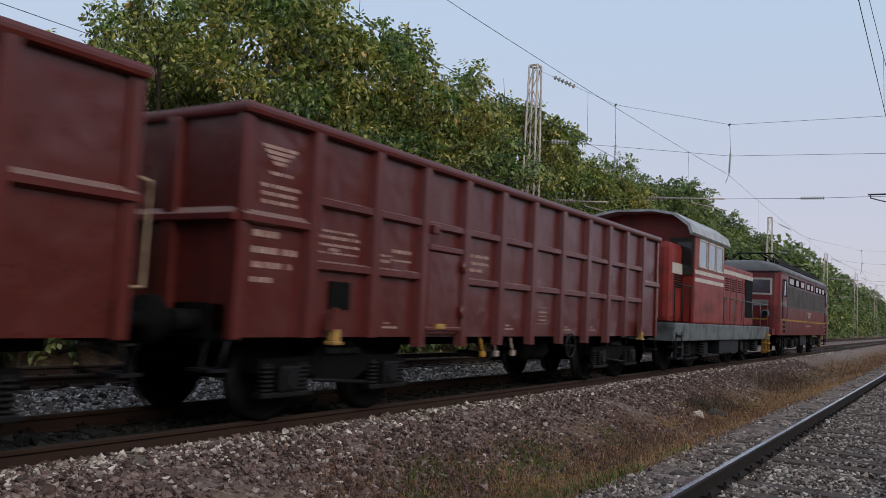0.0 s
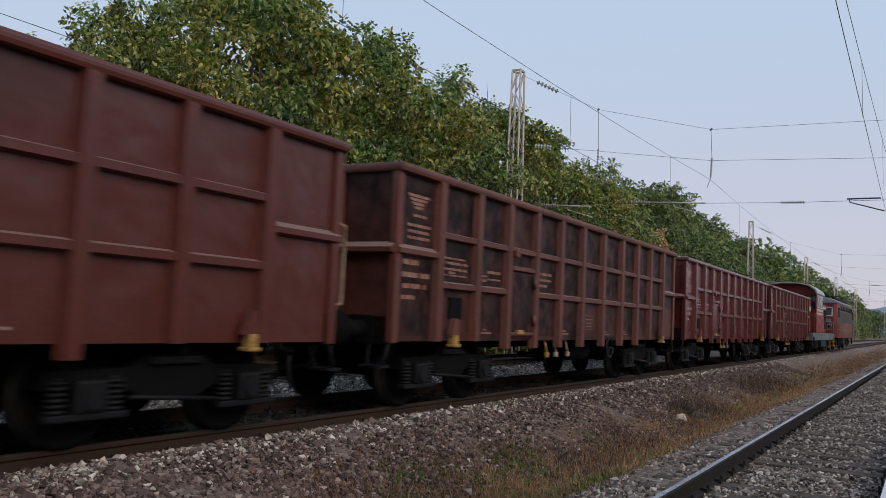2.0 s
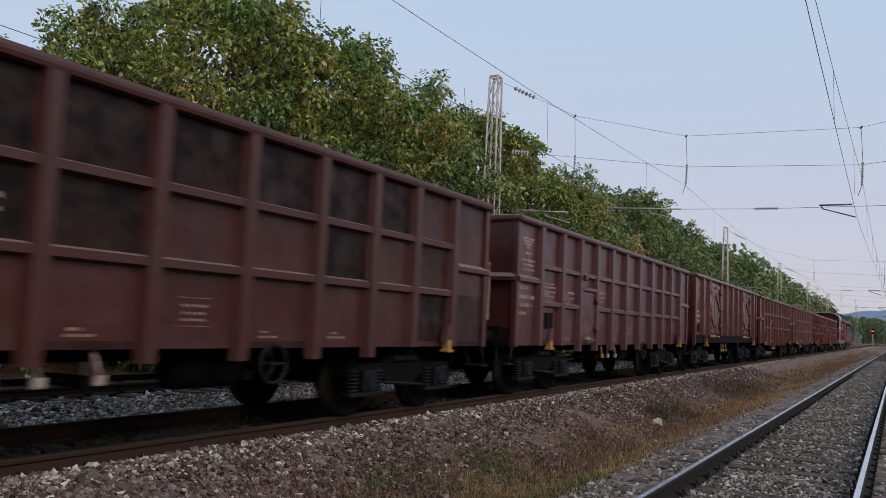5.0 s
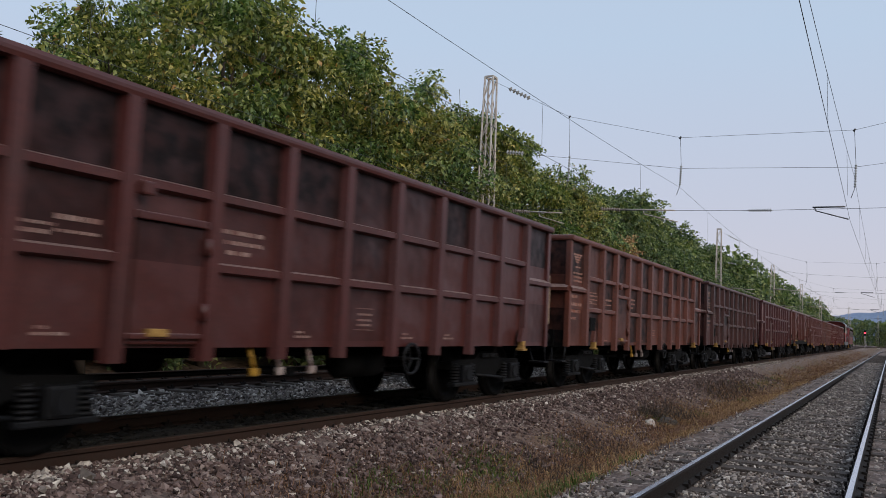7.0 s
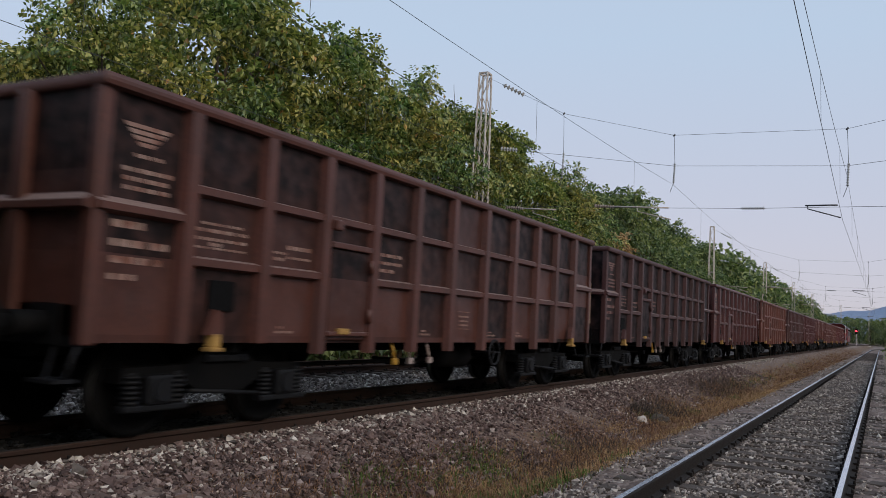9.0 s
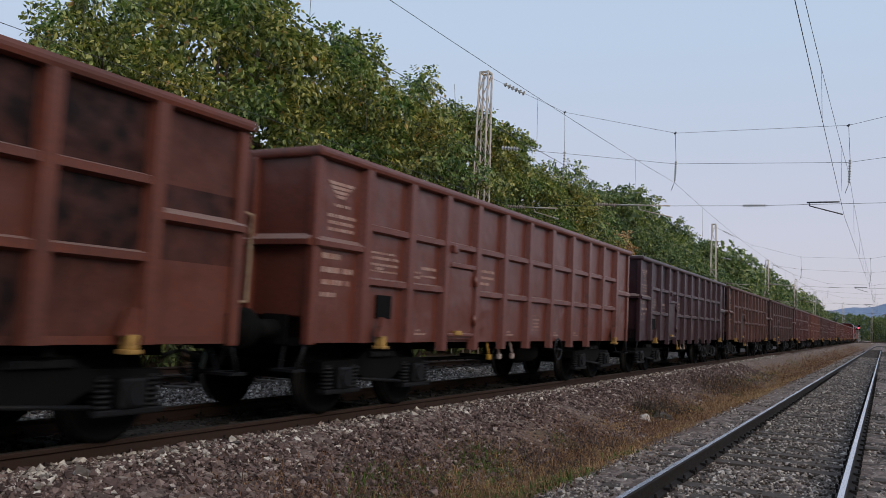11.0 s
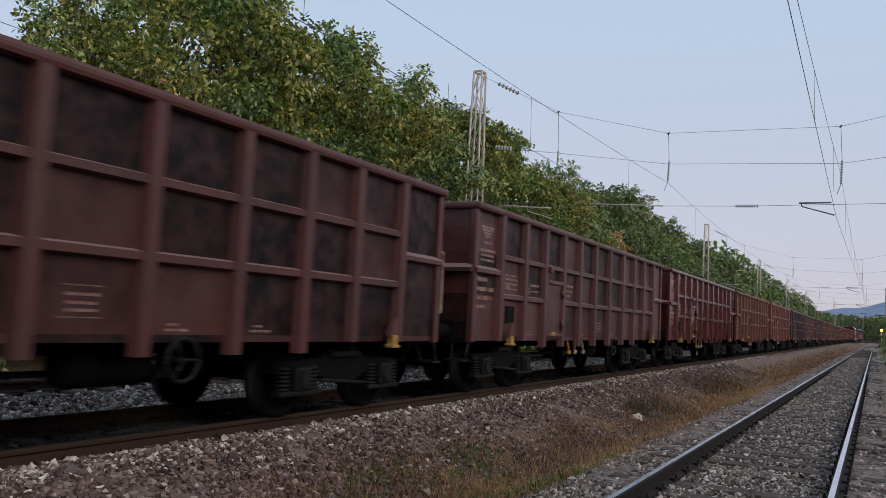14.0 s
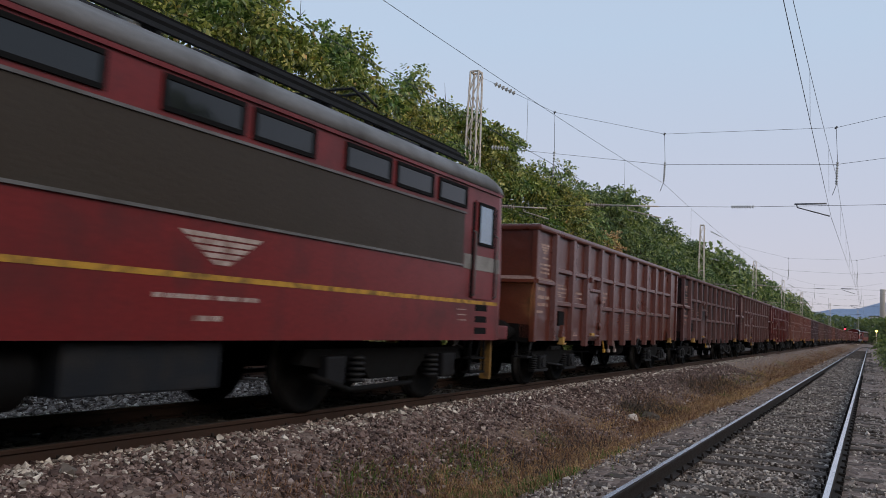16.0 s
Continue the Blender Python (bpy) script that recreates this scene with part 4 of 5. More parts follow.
def loco_bogie(p, yc, half=1.5):
    bm = B()
    for s in (-1, 1):
        x0, x1 = sorted((s * 1.02, s * 1.16))
        slab(bm, [(yc - half - 0.6, 0.62), (yc - half - 0.5, 0.8), (yc + half + 0.5, 0.8), (yc + half + 0.6, 0.62), (yc + half, 0.55), (yc + 0.8, 0.6), (yc + 0.6, 0.4), (yc - 0.6, 0.4), (yc - 0.8, 0.6), (yc - half, 0.55)], "x", x0, x1)
    box(bm, -1.0, 1.0, yc - 0.4, yc + 0.4, 0.45, 0.85)
    fr = part("bogie_frame", bm, M_BLACK, p, "black locomotive bogie")
    for s in (-1, 1):
        for d in (-half, half):
            bx = box(B(), min(s * 1.08, s * 1.26), max(s * 1.08, s * 1.26), yc + d - 0.2, yc + d + 0.2, 0.36, 0.72, 0.03)
            part("axle_box", bx, M_GRIME, fr, "axle box")
            sp = B()
            for i in range(5):
                lathe(sp, [(0, 0.09), (0.015, 0.12), (0.04, 0.12), (0.055, 0.09)], (s * 1.2, yc + d - 0.5 * (1 if d > 0 else -1), 0.38 + i * 0.07), (s * 1.2, yc + d - 0.5 * (1 if d > 0 else -1), 2), 12)
            part("coil_spring", sp, M_GRIME, fr, "heavy coil spring")
        pp = B()
        pipe(pp, [(s * 1.25, yc - half - 0.5, 0.5), (s * 1.25, yc - half + 0.3, 0.3), (s * 1.22, yc + 0.4, 0.32)], 0.035, 8)
        part("sand_pipe", pp, M_BLACK, fr, "sanding pipe")
    return [wheelset(p, yc + d, 0.6) for d in (-half, half)]


def electric_loco(label, lit_end=0, raised=()):
    H, D, W = 7.35, 7.2, 1.46
    e = tagged(new("electric_locomotive"), label, "locomotive", "engines of the train")
    body = part("body", hull(B(), W, H, 0.92, 3.38), M_CRIMSON, e, "crimson painted steel body")
    part("roof", arched_roof(B(), W + 0.01, H - 0.05, 3.36, 0.46), M_GREY, e, "grey arched roof")
    gut = B()
    for s in (-1, 1):
        box(gut, min(s * (W - 0.01), s * (W + 0.03)), max(s * (W - 0.01), s * (W + 0.03)), -H + 0.4, H - 0.4, 3.3, 3.34)
    part("rain_gutter", gut, M_CRIMSON, e)
    for s in (-1, 1):
        x0, x1 = sorted((s * (W - 0.02), s * (W + 0.012)))
        lou = part("louvre_band", box(B(), x0, x1, -D + 1.62, D - 1.62, 2.08, 2.86), M_BROWN, body, "dark brown louvre band")
        bm = B()
        for z in (2.06, 2.86):
            box(bm, min(s * W, s * (W + 0.03)), max(s * W, s * (W + 0.03)), -D + 1.6, D - 1.6, z - 0.012, z + 0.018)
        part("louvre_trim", bm, M_GREY, lou, "bright trim of the louvre band")
        part("yellow_line", box(B(), min(s * W, s * (W + 0.005)), max(s * W, s * (W + 0.005)), -H + 0.36, H - 0.36, 1.485, 1.54), M_YELLOW, body, "thin yellow line")
        for a, b in ((-H + 0.36, -D + 1.58), (D - 1.58, H - 0.36)):
            bm = box(B(), min(s * W, s * (W + 0.006)), max(s * W, s * (W + 0.006)), a, b, 2.02, 2.25)
            part("grey_stripe", bm, M_STRIPE, body, "grey stripe below the cab windows")
        for a, b in ((1.62, 2.46), (2.72, 3.66), (3.88, 4.84), (5.53, 6.48), (6.7, 7.68), (8.38, 9.5), (9.9, 10.9), (11.2, 12.5)):
            framed_window(e, s * W, D - b, D - a, 2.98, 3.22, s, "dark engine-room window")
        for d in (-1, 1):
            y0, y1 = sorted((d * (D - 0.42), d * (D - 1.3)))
            door = part("cab_door", box(B(), min(s * W, s * (W + 0.02)), max(s * W, s * (W + 0.02)), y0 + 0.06, y1 - 0.06, 1.56, 3.12, 0.01), M_CRIMSON, e, "cab door with a tall window")
            bm = box(B(), min(s * (W + 0.02), s * (W + 0.026)), max(s * (W + 0.02), s * (W + 0.026)), y0 + 0.07, y1 - 0.07, 2.02, 2.25)
            part("stripe", bm, M_STRIPE, door, "grey stripe")
            framed_window(door, s * (W + 0.02), (y0 + y1) / 2 - 0.25, (y0 + y1) / 2 + 0.25, 2.46, 3.05, s, "cab door window reflecting the sky", None, M_SKY_PANE)
            for yy in (y0 + 0.02, y1 - 0.02):
                bm = pipe(B(), [(s * (W + 0.01), yy, 1.6), (s * (W + 0.06), yy, 1.63), (s * (W + 0.06), yy, 2.6), (s * (W + 0.01), yy, 2.63)], 0.015, 6)
                part("handrail", bm, M_GREY, e, "handrail beside the cab door")
                # flat black strip; the slot's shade is put into its colour
                bm = box(B(), min(s * (W - 0.02), s * (W + 0.009)), max(s * (W - 0.02), s * (W + 0.009)), yy - 0.045, yy + 0.045, 1.58, 3.08)
                part("handrail_recess", bm, M_BLACK, e, "black strip painting the shaded slot behind the handrail")
            # no holes are cut: black patches paint the shade inside them
            bm = B()
            for z in (1.02, 1.2, 1.38):
                box(bm, min(s * (W - 0.05), s * (W + 0.004)), max(s * (W - 0.05), s * (W + 0.004)), y0 + 0.22, y1 - 0.22, z, z + 0.1)
            part("step_recess", bm, M_BLACK, e, "black patches painting the shaded foot holes below the door")
            bm = B()
            for z in (0.4, 0.62):
                box(bm, min(s * 1.3, s * 1.46), max(s * 1.3, s * 1.46), y0 + 0.18, y1 - 0.18, z, z + 0.03)
            for yy in (y0 + 0.18, y1 - 0.2):
                box(bm, min(s * 1.4, s * 1.44), max(s * 1.4, s * 1.44), yy, yy + 0.02, 0.4, 0.95)
            part("foot_step", bm, M_BLACK, e, "hanging steps")
        x = s * W if s > 0 else -W - 0.006
        bm = B()
        for i, (a, b) in enumerate(((0.0, 1.15), (0.1, 1.05), (0.2, 0.95), (0.3, 0.85), (0.4, 0.75))):
            zz = 1.93 - i * 0.062
            slab(bm, [(D - 7.4 + a, zz), (D - 7.4 + b, zz), (D - 7.4 + b - 0.08, zz - 0.045), (D - 7.4 + a + 0.08, zz - 0.045)], "x", x, x + 0.006)
        part("emblem", bm, M_WHITE, body, "white winged emblem of stacked bars")
        bm = bars(B(), x, D - 7.65, 1.3, [(0, 0, 0.72, 0.05), (0.8, 0, 0.6, 0.05), (0.5, -0.2, 0.36, 0.06)])
        part("lettering", bm, M_WHITE, body, "faded white lettering bars")
        bm = bars(B(), x, D - 1.7, 1.3, [(0, 0, 0.3, 0.02), (0, 0.08, 0.3, 0.02), (0, -0.08, 0.3, 0.02)])
        part("lettering", bm, M_WHITE, body)
    for d in (-1, 1):
        ye = d * (H - 0.055)
        for x in (-0.62, 0.62):
            bm = B()
            box(bm, x - 0.55, x + 0.55, min(ye, ye + d * 0.03), max(ye, ye + d * 0.03), 2.45, 3.1, 0.01)
            fr = part("windscreen_frame", bm, M_CREAM, e, "pale windscreen surround")
            part("windscreen", box(B(), x - 0.48, x + 0.48, min(ye, ye + d * 0.04), max(ye, ye + d * 0.04), 2.52, 3.03), M_SKY_PANE, fr, "windscreen reflecting the sky")
        part("end_stripe", box(B(), -1.05, 1.05, min(ye, ye + d * 0.09), max(ye, ye + d * 0.09), 2.02, 2.25), M_STRIPE, body, "grey stripe across the cab end")
        part("end_line", box(B(), -1.05, 1.05, min(ye, ye + d * 0.085), max(ye, ye + d * 0.085), 1.485, 1.54), M_YELLOW, body)
        for x in (-0.95, 0.95):
            bm = lathe(B(), [(0, 0.15), (0.1, 0.15), (0.12, 0.13), (0.12, 0.115)], (x, ye + d * 0.02, 1.72), (x, ye + d * 2, 1.72), 18)
            hl = part("headlight", bm, M_GREY, e, "round headlight housing")
            bm = lathe(B(), [(0, 0.11), (0.012, 0.11)], (x, ye + d * 0.14, 1.72), (x, ye + d * 2, 1.72), 18)
            part("lens", bm, M_LIGHT if d == lit_end else M_GLASS, hl, "lit warm lens" if d == lit_end else "unlit lens")
        bm = box(B(), -1.3, 1.3, min(d * H, d * (H + 0.5)), max(d * H, d * (H + 0.5)), 0.92, 1.16, 0.02)
        part("buffer_beam", bm, M_CRIMSON, e, "red buffer beam")
        buffers(e, d * (H + 0.5), d, 1.04)
        for x in (-0.98, 0.98):
            bm = B()
            box(bm, x - 0.09, x + 0.09, min(d * (H + 0.3), d * (H + 0.36)), max(d * (H + 0.3), d * (H + 0.36)), 0.22, 0.93)
            part("rail_guard", bm, M_GUARD, e, "worn yellow rail guard")
    sets = []
    for yc in (-4.2, 4.2):
        sets += loco_bogie(e, yc)
    for s in (-1, 1):
        bm = box(B(), min(s * 0.75, s * 1.33), max(s * 0.75, s * 1.33), -1.2, 0.6, 0.45, 0.9, 0.02)
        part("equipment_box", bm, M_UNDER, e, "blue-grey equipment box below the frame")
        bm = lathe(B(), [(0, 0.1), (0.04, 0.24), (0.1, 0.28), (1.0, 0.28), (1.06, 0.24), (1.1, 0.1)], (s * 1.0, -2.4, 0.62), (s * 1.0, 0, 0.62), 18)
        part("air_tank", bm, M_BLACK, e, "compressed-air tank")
        for i, (dx, z) in enumerate(((1.12, 3.75), (1.05, 3.82), (0.98, 3.89), (0.9, 3.95))):
            bm = B()
            box(bm, min(s * dx, s * (dx + 0.05)), max(s * dx, s * (dx + 0.05)), -H + 1.4, H - 1.1, z, z + 0.05)
            for y in np.arange(-H + 1.6, H - 1.2, 1.35):
                box(bm, min(s * dx, s * (dx + 0.04)), max(s * dx, s * (dx + 0.04)), y, y + 0.06, 3.6, z)
            part("roof_conduit", bm, M_BLACK if i % 2 else M_GRIME, e, "dark roof rail along the edge")
    for y in (-2.0, -0.4, 1.2, 5.4):
        bm = box(B(), -0.6, 0.6, y - 0.55, y + 0.55, 3.7, 3.98, 0.04)
        part("roof_box", bm, M_GRIME, e, "dark roof equipment box")
        for x in (-0.85, 0.85):
            bm = lathe(B(), [(0, 0.05), (0.04, 0.1), (0.08, 0.05), (0.12, 0.1), (0.16, 0.05), (0.2, 0.1), (0.26, 0.05)], (x, y, 3.75), (x, y, 9), 12)
            part("roof_insulator", bm, M_GLASSY, e, "ribbed roof insulator")
    pantograph(e, -4.4, -1 in raised)
    pantograph(e, 3.6, 1 in raised)
    return e, sets


def diesel_loco():
    H = 6.0
    d = tagged(new("diesel_locomotive"), "red diesel locomotive with a centre cab and grey running frame", "locomotive", "engines of the train")
    bm = box(B(), -1.44, 1.44, -H, H, 0.78, 1.22, 0.03)
    part("running_frame", bm, M_DECK, d, "blue-grey running frame")
    part("rear_hood", box(B(), -1.12, 1.12, -H + 0.55, -4.3, 1.22, 3.24, 0.16), M_RED, d, "short red hood")
    hood = part("long_hood", box(B(), -0.98, 0.98, -1.2, H - 0.7, 1.22, 3.12, 0.07), M_RED, d, "long red engine hood")
    for s in (-1, 1):
        for i in range(6):
            y = -1.0 + i * 0.9
            bm = box(B(), min(s * 0.98, s * 1.0), max(s * 0.98, s * 1.0), y, y + 0.8, 1.35, 2.75, 0.01)
            dr = part("hood_door", bm, M_RED, hood, "hinged engine door")
            bm = B()
            for z in np.arange(2.3, 2.7, 0.07):
                box(bm, min(s * 1.0, s * 1.012), max(s * 1.0, s * 1.012), y + 0.12, y + 0.68, z, z + 0.035)
            part("vent_slats", bm, M_BLACK, dr, "ventilation slats")
        bm = box(B(), min(s * 0.98, s * 1.02), max(s * 0.98, s * 1.02), H - 2.1, H - 0.95, 1.5, 2.8, 0.02)
        part("radiator_grille", bm, M_BLACK, hood, "dark radiator grille")
        bm = box(B(), min(s * 0.98, s * 0.99), max(s * 0.98, s * 0.99), -1.2, H - 0.75, 2.82, 2.95)
        part("hood_stripe", bm, M_CREAM, hood, "cream stripe")
        bm = box(B(), min(s * 1.12, s * 1.132), max(s * 1.12, s * 1.132), -H + 0.72, -4.36, 2.45, 2.72)
        part("hood_stripe", bm, M_CREAM, d, "cream stripe")
        bm = B()
        for z in np.arange(2.1, 2.42, 0.06):
            box(bm, min(s * 1.12, s * 1.14), max(s * 1.12, s * 1.14), -H + 0.9, -H + 1.6, z, z + 0.03)
        part("vent_slats", bm, M_BLACK, d, "ventilation slats")
    cab = part("cab", box(B(), -1.43, 1.43, -4.35, -1.1, 1.22, 3.52, 0.05), M_RED, d, "red driver's cab")
    outer = [(1.52, 3.5), (1.44, 3.72), (1.05, 4.0), (0.5, 4.1), (-0.5, 4.1), (-1.05, 4.0), (-1.44, 3.72), (-1.52, 3.5)]
    inner = [(x * 0.96, z - 0.06) for x, z in outer]
    part("cab_roof", slab(B(), outer + inner[::-1], "y", -4.95, -0.75), M_ROOF, d, "grey arched cab roof with a deep overhang")
    for y0, y1 in ((-4.37, -4.31), (-1.15, -1.09)):
        part("cab_gable", slab(B(), inner, "y", y0, y1), M_RED, d, "sooty red wall below the roof arch")
    for s in (-1, 1):
        # raised brown sheet; the recess's shade is put into its colour
        fr = box(B(), s * 1.1 - 0.32, s * 1.1 + 0.32, -4.4, -4.35, 2.45, 3.4, 0.01)
        part("window_recess", fr, M_BROWN, cab, "dark brown sheet painting the shaded window recess")
    for s in (-1, 1):
        for a, b in ((-3.95, -3.2), (-2.95, -2.25), (-2.05, -1.4)):
            framed_window(cab, s * 1.43, a, b, 2.72, 3.38, s, "cab side window reflecting the sky", M_CREAM, M_SKY_PANE)
        for z0, z1 in ((2.5, 2.6), (2.3, 2.4)):
            part("cab_stripe", box(B(), min(s * 1.43, s * 1.436), max(s * 1.43, s * 1.436), -4.3, -1.15, z0, z1), M_CREAM, cab, "cream stripe")
        for yy, dd in ((-4.35, -1), (-1.1, 1)):
            bm = box(B(), min(s * 1.0, s * 1.36), max(s * 1.0, s * 1.36), min(yy, yy + dd * 0.07), max(yy, yy + dd * 0.07), 2.6, 3.3)
            part("end_window", bm, M_GLASS, cab, "cab end window")
        bm = B()
        for y in np.arange(-H + 0.1, -4.4, 0.7):
            rod(bm, (s * 1.38, y, 1.2), (s * 1.38, y, 2.15), 0.018, 6)
        rod(bm, (s * 1.38, -H + 0.1, 2.15), (s * 1.38, -4.4, 2.15), 0.018, 6)
        part("handrail", bm, M_GRIME, d, "dark side handrail")
        bm = B()
        for y in np.arange(-0.9, H, 1.35):
            rod(bm, (s * 1.4, y, 1.2), (s * 1.4, y, 2.0), 0.016, 6)
        rod(bm, (s * 1.4, -1.0, 2.0), (s * 1.4, H - 0.1, 2.0), 0.016, 6)
        part("handrail", bm, M_DECK, d)
        for yy in (-H + 0.3, H - 0.3):
            bm = B()
            for z in (0.35, 0.62, 0.9):
                box(bm, min(s * 1.25, s * 1.5), max(s * 1.25, s * 1.5), yy - 0.25, yy + 0.25, z, z + 0.04)
            for e in (-0.25, 0.23):
                box(bm, min(s * 1.4, s * 1.46), max(s * 1.4, s * 1.46), yy + e, yy + e + 0.03, 0.35, 1.0)
            part("foot_step", bm, M_YELLOW if yy > 0 else M_GRIME, d, "steps to the running board")
        bm = box(B(), min(s * 0.8, s * 1.36), max(s * 0.8, s * 1.36), -1.2, 1.3, 0.38, 0.8, 0.03)
        part("fuel_tank", bm, M_UNDER, d, "grey fuel tank and battery box")
    for e in (-1, 1):
        buffers(d, e * H, e, 1.02)
        bm = box(B(), -1.4, 1.4, min(e * H, e * (H + 0.04)), max(e * H, e * (H + 0.04)), 0.78, 1.22)
        part("buffer_beam", bm, M_DECK, d, "grey buffer beam")
    rod_ = B()
    rod(rod_, (0, 0.8, 3.1), (0, 0.8, 3.5), 0.16, 14)
    part("exhaust", rod_, M_BLACK, d, "sooty exhaust stack")
    sets = []
    for yc in (-3.5, 3.5):
        sets += loco_bogie(d, yc, 1.2)
    return d, sets


pusher, pusher_sets = electric_loco("crimson electric locomotive with brown louvre band pushing the train", 1, (-1,))
MOVING.append((pusher, 12.8 - 7.2 - V_TRAIN * 16.0))
leader, leader_sets = electric_loco("crimson electric locomotive with folded pantographs heading the train", 0, ())
MOVING.append((leader, 40.75))
diesel, diesel_sets = diesel_loco()
MOVING.append((diesel, 25.5))
for thing, y0 in MOVING[-3:]:
    thing.matrix_basis = pose(T_X, y0, 0)


# ---- masts and overhead wires ----
def lattice_mast(h, w0, w1):
    mst = tagged(new("lattice_mast"), "tall grey steel lattice mast beside the tracks", "catenary mast", "masts along the line")
    for sx in (-1, 1):
        for sy in (-1, 1):
            rod_b = B()
            a, b = Vector((sx * w0, sy * w0, -0.7)), Vector((sx * w1, sy * w1, h))
            rod(rod_b, a, b, 0.045, 4)
            part("leg", rod_b, M_MAST, mst, "angle-iron leg")
    n = int(h / 0.85)
    for face in range(4):
        bm = B()
        pts = []
        for i in range(n + 1):
            z, w = h * i / n, w0 + (w1 - w0) * i / n
            sgn = w if i % 2 else -w
            pts.append({0: (sgn, w, z), 1: (sgn, -w, z), 2: (w, sgn, z), 3: (-w, sgn, z)}[face])
        pipe(bm, pts, 0.022, 4)
        part("lacing", bm, M_MAST, mst, "zigzag lacing bars")
    for z in (h, h - 4.6, h - 8.5):
        t = w0 + (w1 - w0) * z / h + 0.02
        for x0, x1, y0, y1 in ((-t, t, -t, -t + 0.05), (-t, t, t - 0.05, t), (-t, -t + 0.05, -t + 0.05, t - 0.05), (t - 0.05, t, -t + 0.05, t - 0.05)):
            part("cross_band", box(B(), x0, x1, y0, y1, z - 0.04, z + 0.04), M_MAST, mst)
    part("footing", box(B(), -0.55, 0.55, -0.55, 0.55, -1.0, -0.35, 0.04), M_STONE_GREY, mst, "concrete footing")
    return mst


SPANS = (31.0, 85.0, 128.0, 173.0, 218.0, 283.0)
mast = lattice_mast(11.8, 0.36, 0.19)
mast.matrix_basis = pose(-15.05, SPANS[0], 0)
for y in SPANS[1:]:
    copy_thing(mast, pose(-15.05 + float(bend(y)), y, 0.1))
for y in SPANS[:3]:
    copy_thing(mast, pose(12.0, y, 0))
copy_thing(mast, pose(-3.9, 345, 0))
copy_thing(mast, pose(-15.05, -22, 0))


def insulator(bm, a, b, n=6, r=0.085):
    a, b = Vector(a), Vector(b)
    rod(bm, a, b, 0.02, 6)
    w = (b - a)
    for i in range(n):
        c = a + w * ((i + 0.5) / n)
        rod(bm, c - w * (0.3 / n), c + w * (0.15 / n), 0.035, 10, r)
    return bm


def wire(name, label, pts, r, parent=None):
    bm = pipe(B(), pts, r, 5)
    ob = part(name, bm, M_WIRE, parent)
    return ob if parent else tagged(ob, label, "overhead wire")


def sag(x, y0, z0, y1, z1, dip, n=14):
    return [(x + float(bend(y0 + (y1 - y0) * i / n)), y0 + (y1 - y0) * i / n, z0 + (z1 - z0) * i / n - 4 * dip * (i / n) * (1 - i / n)) for i in range(n + 1)]


STOPS = (-78.0, -22.0) + SPANS + (340.0,)
for x, zc, zm, dip in ((T_X, 5.2, 6.75, 0.5), (R_X, 5.36, 6.9, 0.62), (L_X + 0.4, 5.35, 7.0, 0.5)):
    line = tagged(new("overhead_line"), "contact wire with its sagging carrier wire over a track", "overhead wire", "overhead lines")
    wire("contact_wire", "", [(x + float(bend(y)) + (0.45 if i == 1 and x > -2 else 0.12 if i % 2 else -0.12), y, zc) for i, y in enumerate(STOPS)], 0.006, line)
    for i, (a, b) in enumerate(zip(STOPS, STOPS[1:])):
        wire("carrier_wire", "", sag(x, a, zm, b, zm, dip), 0.0055, line)
        for k in range(1, 7):
            y = a + (b - a) * (k - 0.35) / 6.3
            u = (y - a) / (b - a)
            if y < 130:
                wire("dropper", "", [(x + 0.02, y, zc), (x, y, zm - 4 * dip * u * (1 - u))], 0.004, line)

